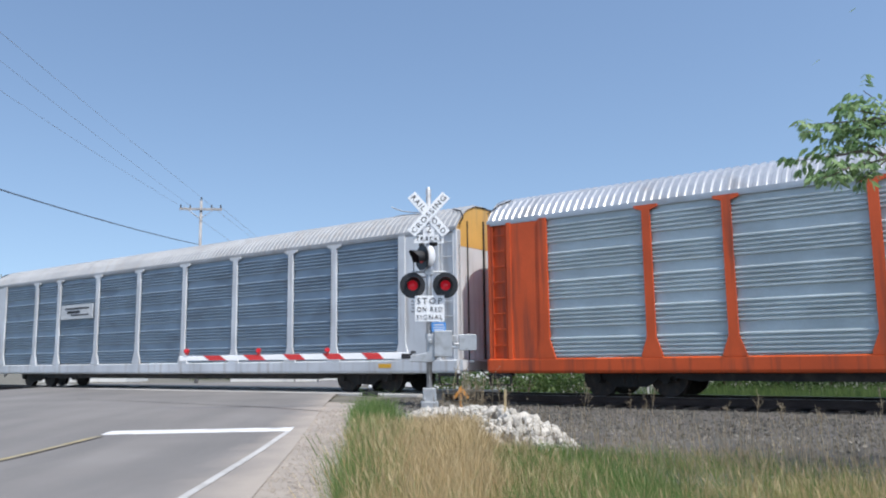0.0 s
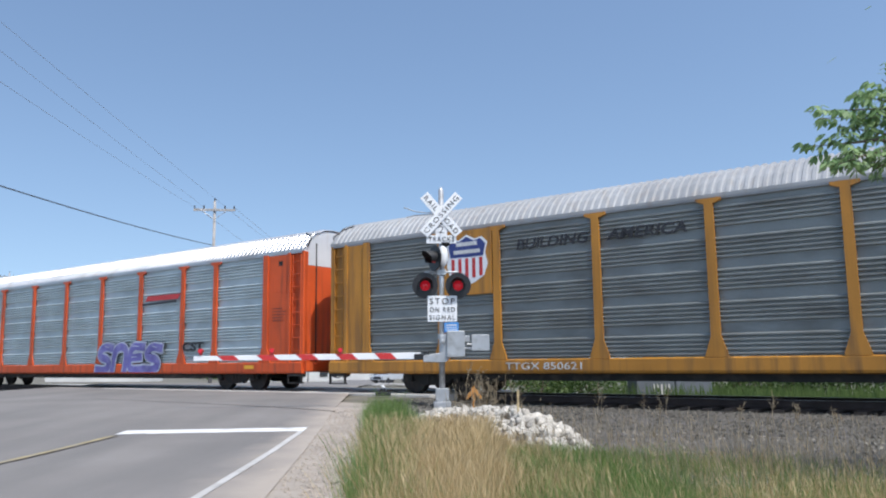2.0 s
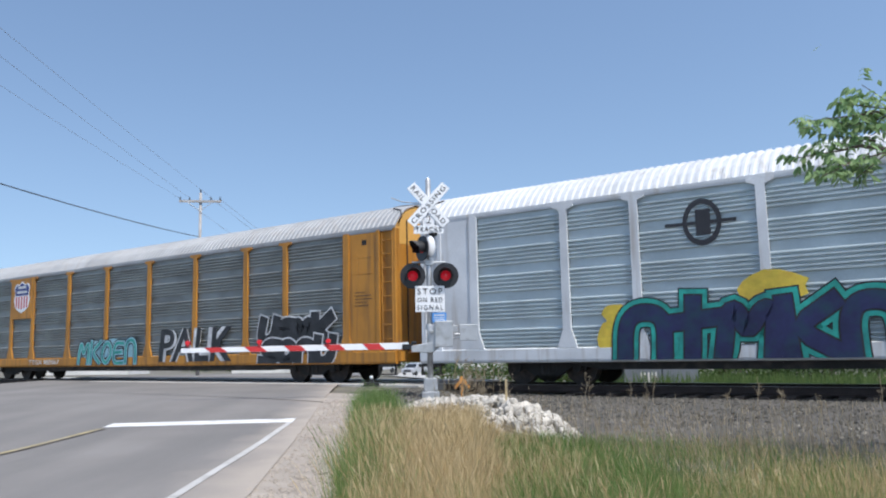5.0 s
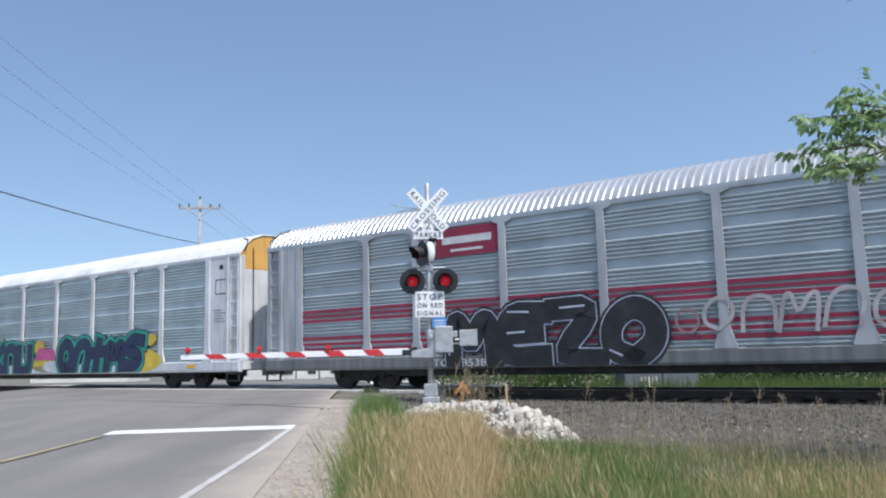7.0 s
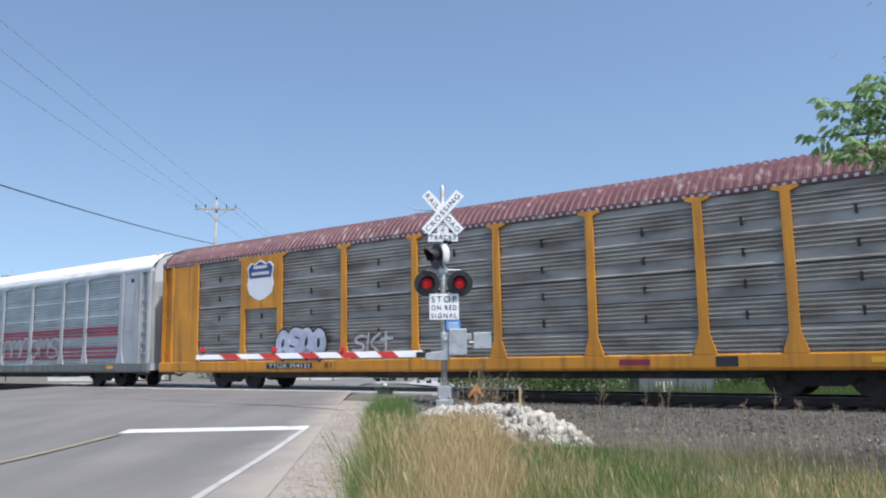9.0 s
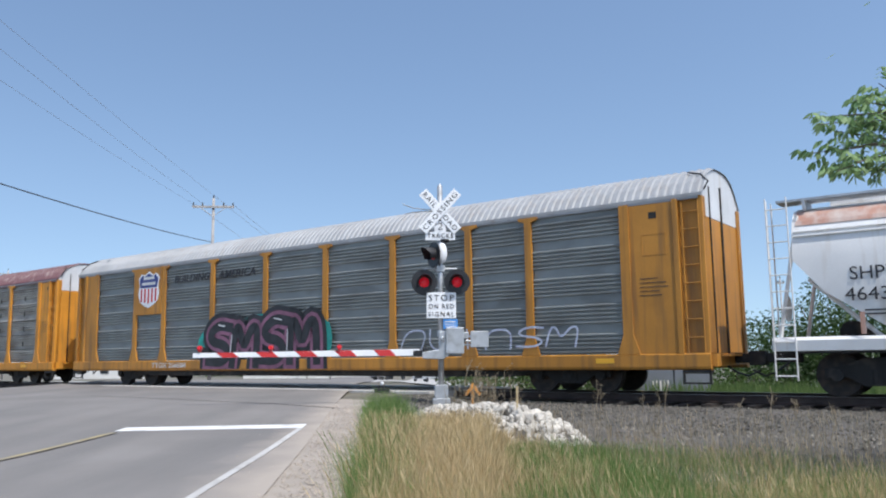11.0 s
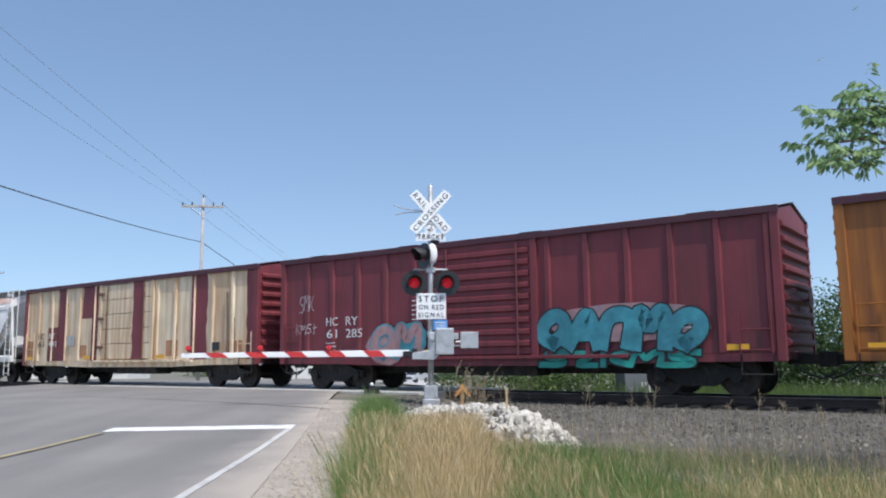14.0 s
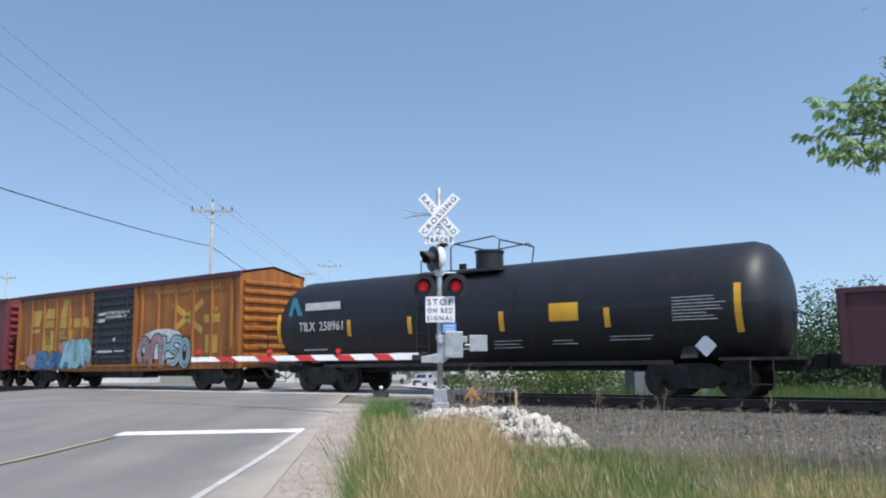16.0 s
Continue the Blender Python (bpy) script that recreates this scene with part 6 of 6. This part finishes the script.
scrawl(l12, "hook wave fork", 8 - 1.2, 2.7, .7, .6, SP["white"], 97, 1.512, .09)
scrawl(l12, "fork wave hook stem", 8 - 1.2, 1.9, 1.0, .38, SP["white"], 98, 1.512, .09)
cloud(l12, 8 - 4.6, 1.3, 1.6, 1.2, SP["rose"], 99, 1.507)
cloud(l12, 8 - 5.6, 1.5, 1.2, 1.0, SP["cyan"], 100, 1.509)
sprayed(l12, "ring wave", 8 - 5.0, 1.45, 1.9, .9, ((SP["cyan"], .05), (SP["rose"], 0)), 101, 1.515, .3)
cloud(l12, 8 - 12.3, 1.75, 4.9, 1.0, SP["rose"], 102, 1.506)
sprayed(l12, "ring peak arch wave ring", 8 - 12.1, 1.6, 4.4, .85, ((SP["black"], .07), (SP["cyan"], .03)), 103, 1.512, .36, .2)
sprayed(l12, "hook bolt fork wave hook", 8 - 12.0, .88, 4.2, .38, ((SP["black"], .05), (SP["teal"], 0)), 104, 1.482, .4, low=.66)
for u in (.5, 6.0, 15.0):
    part("reflector", Geo().box(8 - u - .25, 8 - u + .25, 1.507, 1.513, 1.05, 1.18), M["yellow_mark"], l12)
for x in (-6.2, -1.5, 2.8, 6.6):
    part("roof_patch", Geo().box(x - .35, x + .35, .6, 1.2, 4.18, 4.27), M["under"], l12)
cars.append((l12, -230.12, 8))

m13 = boxcar("amber yellow box wagon with a black door and colourful graffiti", p_amber, p_black, p_dmaroon, p_amber, p_amber, 16.3, (6.5, 9.75))
hm = 8.15
light_y = paint("pale_yellow_patch", (.60, .37, .06), (.35, .17, .04), .3)
for u0, u1, z0, z1, lean in ((2.35, 3.3, 1.35, 2.5, 0), (3.75, 4.85, 1.3, 2.5, 0), (.95, 1.9, 2.75, 3.45, .25), (1.0, 1.95, 2.45, 2.62, .1), (2.35, 3.2, 3.05, 3.5, .3), (2.3, 3.2, 2.66, 2.98, 0), (3.75, 4.4, 3.05, 3.85, .3), (3.7, 4.7, 2.6, 3.02, .1), (4.95, 5.85, 2.6, 2.98, 0), (5.95, 6.3, 2.55, 3.0, -.2), (14.2, 15.1, 2.45, 2.75, 0), (14.3, 15.0, 1.35, 2.0, 0)):
    part("pale_patch", Geo().prism([(hm - u0, z0), (hm - u1, z0), (hm - u1 - lean, z1), (hm - u0 - lean, z1)], 1.441, 1.447, lambda p, q2, r: (p, r, q2)), light_y, m13, "faded yellow paint block")
for words, u, z, w in (("RB", 2.75, 2.35, .42), ("OX", 4.15, 2.35, .5), ("31", 2.75, 2.02, .4), ("886", 4.2, 2.02, .7)):
    lettering(words, w, .26, side_face(hm - u, z, 1.455), M["ink"], m13)
lettering("CLOSE AND LOCK DOORS", 1.9, .12, side_face(hm - 8.45, 3.08, 1.535), M["bars"], m13)
lettering("BEFORE MOVING CAR", 1.6, .12, side_face(hm - 8.45, 2.92, 1.535), M["bars"], m13)
part("door_labels", Geo().box(hm - 7.6, hm - 7.0, 1.535, 1.54, 3.0, 3.1).box(hm - 7.6, hm - 7.0, 1.535, 1.54, 2.72, 2.86).box(hm - 8.2, hm - 7.0, 1.535, 1.54, 1.48, 1.56).box(hm - 9.1, hm - 8.4, 1.535, 1.54, 1.50, 1.55).tube((hm - 8.35, 1.535, 2.0), (hm - 8.35, 1.54, 2.0), .08, seg=12), M["bars"], m13)
for sgn in (-1, 1):
    part("cross_mark", Geo().obox((hm - 13.15, 1.446, 2.7), Vector((.95, 0, sgn * .55)), Vector((0, .003, 0)), Vector((-.055 * sgn, 0, .10))), light_y, m13)
lettering("any", .55, .2, side_face(hm - 14.75, 2.9, 1.452), light_y, m13)
lettering("road", .75, .2, side_face(hm - 14.75, 2.7, 1.452), light_y, m13)
lettering("boxcar pool", 4.0, .26, side_face(hm - 13.1, 3.72, 1.455), light_y, m13)
for k, (u, z, w, h, m) in enumerate(((1.6, 1.2, 1.3, .7, "rose"), (2.9, 1.15, 2.2, .6, "blue"), (4.9, 1.2, 3.0, .7, "blue"), (5.6, 1.55, 2.0, 1.1, "mist"), (4.3, 1.7, .9, .7, "rose"))):
    cloud(m13, hm - u, z, w, h, SP[m], 110 + k, 1.508 + k * .001)
sprayed(m13, "hook bowl wave", hm - 3.0, 1.2, 2.2, .65, ((SP["black"], .035), (SP["blue"], .015)), 116, 1.515, .42, low=.82)
sprayed(m13, "peak bowl ring", hm - 5.4, 1.5, 2.3, 1.1, ((SP["black"], .035), (SP["mist"], .015)), 117, 1.52, .40, low=.82)
cloud(m13, hm - 11.7, 1.75, 3.4, 1.2, SP["white"], 118, 1.506)
sprayed(m13, "ring arch", hm - 10.9, 1.45, 1.7, 1.1, ((SP["black"], .05), (SP["rose"], .0)), 119, 1.512, .36, low=.82)
sprayed(m13, "stem hook ring", hm - 12.5, 1.45, 2.0, 1.1, ((SP["black"], .05), (SP["mist"], .0), (SP["rose"], -.1)), 120, 1.512, .36, low=.82)
for u in (.7, 3.2, 6.0, 15.0):
    part("reflector", Geo().box(hm - u - .28, hm - u + .28, 1.507, 1.513, 1.02, 1.16), M["yellow_mark"], m13)
cars.append((m13, -247.33, 8.15))

def tank():
    L, half, R, zc = 16.7, 8.35, 1.52, 2.16
    car = thing("tank_car", "black cylindrical tank wagon with yellow reflective strips", "railway wagon", group="train")
    tm = paint("black_tank_paint", (.012, .013, .017), (.022, .022, .026), .15, rough=.5, var=.2)
    prof = [(-half, 0), (-half + .02, .4), (-half + .1, .85), (-half + .25, 1.2), (-half + .45, 1.42), (-half + .75, R)] + [(x, R) for x in np.linspace(-half + 1.2, half - 1.2, 9)] + [(half - .75, R), (half - .45, 1.42), (half - .25, 1.2), (half - .1, .85), (half - .02, .4), (half, 0)]
    sh = part("tank_shell", Geo().revolve(prof, lambda a2, u, w: (a2, u, zc + w), 48), tm, car, "glossy black tank shell", smooth=True)
    for x in (-4.6, -1.5, 1.6, 4.7):
        part("weld_seam", Geo().revolve([(x - .02, R), (x - .02, R + .008), (x + .02, R + .008), (x + .02, R)], lambda a2, u, w: (a2, u, zc + w), 48), tm, sh)
    for sx in (-1, 1):
        part("stub_sill", Geo().box(*sorted((sx * (half + .3), sx * (half - 4))), -.35, .35, .62, .95), M["under"], car)
    part("side_walkway", Geo().box(-half + 2.5, half - 2.5, 1.30, 1.42, .80, .84).box(-half + 2.5, half - 2.5, 1.38, 1.42, .84, .90), M["under"], car)
    for sgn in (-1, 1):
        ex = sgn * half
        part("bolster", Geo().prism([(-1.4, .95), (1.4, .95), (1.1, 1.35), (-1.1, 1.35)], ex - sgn * 2.3, ex - sgn * 1.9, lambda p, q2, r: (r, p, q2)), M["under"], car)
        part("end_platform", Geo().box(*sorted((ex + sgn * .3, ex - sgn * 1.4)), -1.4, 1.4, .88, .95), M["under"], car)
        part("hand_rail", Geo().path([(ex + sgn * .3, 1.35, .9), (ex + sgn * .3, 1.35, 1.9), (ex + sgn * .3, -1.35, 1.9), (ex + sgn * .3, -1.35, .9)], .02), M["under"], car)
        part("side_step", Geo().path([(ex - sgn * .2, 1.4, .9), (ex - sgn * .2, 1.42, .35), (ex - sgn * .7, 1.42, .35), (ex - sgn * .7, 1.4, .9)], .02), M["under"], car)
        add_truck(car, ex - sgn * 2.1)
    # top fittings
    part("manway", Geo().revolve([(0, .42), (.45, .42), (.47, .45), (.53, .45), (.55, .4), (.55, 0)], lambda a2, u, w: (.25 + u, w, 3.62 + a2), 24), tm, car, smooth=False)
    part("valve", Geo().tube((1.25, 0, 3.6), (1.25, 0, 3.85), .12, seg=10), M["under"], car)
    part("platform", Geo().box(-.8, 2.1, .55, 1.1, 3.44, 3.49).box(-.8, 2.1, -1.1, -.55, 3.44, 3.49).box(-.8, -.7, -.6, .6, 3.44, 3.49), M["under"], car)
    rail = Geo()
    for y in (.95, -.95):
        rail.path([(1.0, y, 3.45), (1.0, y, 4.22), (.85, y, 4.32), (-.55, y, 4.42), (-.75, y, 4.3), (-.62, y, 3.5)], .022)
    rail.path([(.85, .95, 4.32), (.85, -.95, 4.32)], .022).path([(-.75, .95, 4.3), (-.75, -.95, 4.3)], .022)
    rail.path([(1.35, 1.0, 3.4), (1.35, 1.0, 3.9), (1.5, 1.0, 4.02), (1.95, 1.0, 4.02), (2.1, 1.0, 3.9), (2.1, 1.0, 3.35)], .02).path([(1.7, 1.0, 3.4), (1.7, 1.0, 4.02)], .02)
    part("platform_railing", rail, M["under"], car)
    ladder(car, 1.4, 1.85, 1.56, .9, 3.3, M["under"], .38)
    def on_shell(z):
        return math.sqrt(max(0, R * R - (z - zc) ** 2)) + .008
    def plate(x0, x1, z0, z1, m, name="reflective_strip", label=""):
        return part(name, Geo().grid([[(x0, on_shell(z), z), (x1, on_shell(z), z)] for z in np.linspace(z0, z1, 6)]), m, car, label)
    for u, z0, z1 in ((.45, 1.62, 2.55), (3.72, 1.75, 2.25), (6.2, 1.75, 2.25), (9.45, 1.72, 2.25), (12.6, 1.72, 2.2), (15.85, 1.5, 2.6)):
        plate(half - u - .08, half - u + .08, z0, z1, M["yellow_mark"], "reflective_strip", "yellow reflective strip")
    plate(half - 11.8, half - 10.95, 1.92, 2.38, M["yellow_mark"], "yellow_placard", "yellow placard")
    plate(half - 6.3, half - 5.4, 1.05, 1.22, M["lath"], "tan_placard")
    bars(car, half - 14.3, 2.35, 1.3, .6, 8, M["bars"], R + .002, .35)
    bars(car, half - 9.1, 1.55, 1.1, .35, 4, M["bars"], on_shell(1.45), .3)
    bars(car, half - 10.95, 1.52, .9, .25, 3, M["bars"], on_shell(1.45), .3)
    bars(car, half - 12.6, 1.58, 1.2, .25, 3, M["bars"], on_shell(1.5), .3)
    bars(car, half - 1.5, 1.52, 1.7, .28, 2, M["bars"], on_shell(1.4), .45)
    part("hazard_placard", Geo().prism([(0, .26), (.26, 0), (0, -.26), (-.26, 0)], on_shell(1.15), on_shell(1.15) + .01, lambda p, q2, r: (half - 15.0 + p, r + .18, 1.22 + q2)), M["sign_white"], car, "white diamond placard")
    lettering("TILX", .75, .28, side_face(half - 1.85, 2.10, R + .03), M["bars"], car)
    lettering("258961", 1.05, .28, side_face(half - 2.95, 2.10, R + .03), M["bars"], car)
    part("company_mark", Geo().prism([(0, -.35), (.2, .35), (.34, .35), (.62, -.3), (.42, -.3), (.27, .12), (.14, -.35)], on_shell(2.6) + .01, on_shell(2.6) + .02, lambda p, q2, r: (half - .85 - p * 1.2, r, 2.72 + q2)), SP["cyan"], car, "pale blue company mark")
    part("company_mark", Geo().box(half - 3.3, half - 1.7, on_shell(2.6) + .01, on_shell(2.6) + .018, 2.62, 2.86), M["bars"], car)
    add_couplers(car, half, 1.0)
    return car
cars.append((tank(), -265.3, 8.35))

def gondola():
    half = 8.0
    car = thing("gondola_car", "dark red low-sided gondola wagon", "railway wagon", group="train")
    for sy in (1, -1):
        part("side", Geo().box(-half, half, *sorted((sy * 1.42, sy * 1.47)), .75, 2.30), p_dmaroon, car)
        part("top_chord", Geo().box(-half, half, *sorted((sy * 1.38, sy * 1.52)), 2.22, 2.34), p_dmaroon, car, bevel=.01)
    for i in range(15):
        x = -half + .1 + i * 1.128
        part("side_post", Geo().box(x - .07, x + .07, 1.46, 1.54, .8, 2.25), p_dmaroon, car)
    for sgn in (-1, 1):
        part("end", Geo().box(*sorted((sgn * half, sgn * (half - .08))), -1.42, 1.42, .75, 2.25), p_dmaroon, car)
        add_truck(car, sgn * (half - 2.0))
    part("floor_deck", Geo().box(-half, half, -1.4, 1.4, .75, .9), M["under"], car)
    add_couplers(car, half, .8)
    return car
cars.append((gondola(), -283.2, 8))

# ---- depth: the plan above is drawn in along y, sizes of things kept ----
DEPTH = 0.9197
def draw_in():
    done = set()
    def place(ob):
        """A thing with a place of its own moves; what is drawn in world space is drawn in."""
        at = ob.matrix_basis.translation
        if at.length > 1e-6:
            ob.matrix_basis = Matrix.Translation((0, at.y * (DEPTH - 1), 0)) @ ob.matrix_basis
            return
        if ob.type == "MESH" and ob.data.name not in done:
            done.add(ob.data.name)
            ob.data.transform(Matrix.Diagonal((1, DEPTH, 1, 1)))
        for c in ob.children:
            place(c)
    train = {car.name for car, front, half in cars}
    for ob in list(scene.objects):
        if ob.parent is None and ob.type in ("MESH", "EMPTY") and ob.name not in train:
            place(ob)
draw_in()
RUN = Vector((TD.x, TD.y * DEPTH, 0))               # a metre of the plan along the track
REACH = RUN.length
SQUARE = Vector((RUN.y, -RUN.x, 0)).normalized()    # square to the drawn-in track, away from the road
def lengthen(car, k):
    """Sets a wagon's length to the drawn-in plan; trucks and wheels keep their shape."""
    for p in car.children:
        if p.name.startswith("truck"):
            p.matrix_basis = Matrix.Translation((p.matrix_basis.translation.x * k, 0, 0))
            continue
        for o in (p, *p.children, *(e for c in p.children for e in c.children)):
            o.data.transform(Matrix.Scale(k, 4, (1, 0, 0)))
for car, front, half in cars:
    lengthen(car, REACH)

# ---- what moves ----
SPEED = 18.0
SURGE = {0.5: .12, 1.5: -.08, 2.0: -.1, 2.5: .12, 6.5: -.06, 7.0: .08, 13.0: .1, 14.0: -.2, 15.0: .12}   # slack running in and out of the couplers
CAR_TURN = 90 + math.degrees(math.atan2(-RUN.x, RUN.y))
def motions():
    # the near limbs nod in the wind
    for limb, base in limbs:
        rows = []
        for t, lift in ((0, -.8), (.6, -2.5), (1.5, 4.0), (2.3, -.3), (3.2, -3.0), (4.3, 1.2), (5.5, -5.2), (6.2, -3.8), (7, -1.5), (7.8, -2.8), (9, 2.8), (10.2, -.6), (11.3, .3), (12.5, 4.4), (13.2, 1.3), (14.5, 2.5), (16, 3.7)):
            rows.append((t, Matrix.Translation(base) @ pose(0, 0, 0, 0, lift, 0) @ Matrix.Translation(-base)))
        walk(limb, rows)
    for car, front, half in cars:
        rows = []
        for k in range(33):
            t = k / 2
            p = on_track(front - half + SPEED * t + SURGE.get(t, 0), AXIS - 1.5)
            p.y *= DEPTH
            p += SQUARE * 1.5
            rows.append((t, pose(p.x, p.y, 0, 0, 0, CAR_TURN)))
        walk(car, rows)
    # wheels roll without slipping
    turn = math.degrees(SPEED * REACH / 0.46)
    rolling = {x: [(k / FPS, pose(x, 0, .46, 0, turn * k / FPS, 0)) for k in range(16 * FPS + 1)] for x in (-.875, .875)}
    for w, x in wheelsets:
        walk(w, rolling[x])

motions()
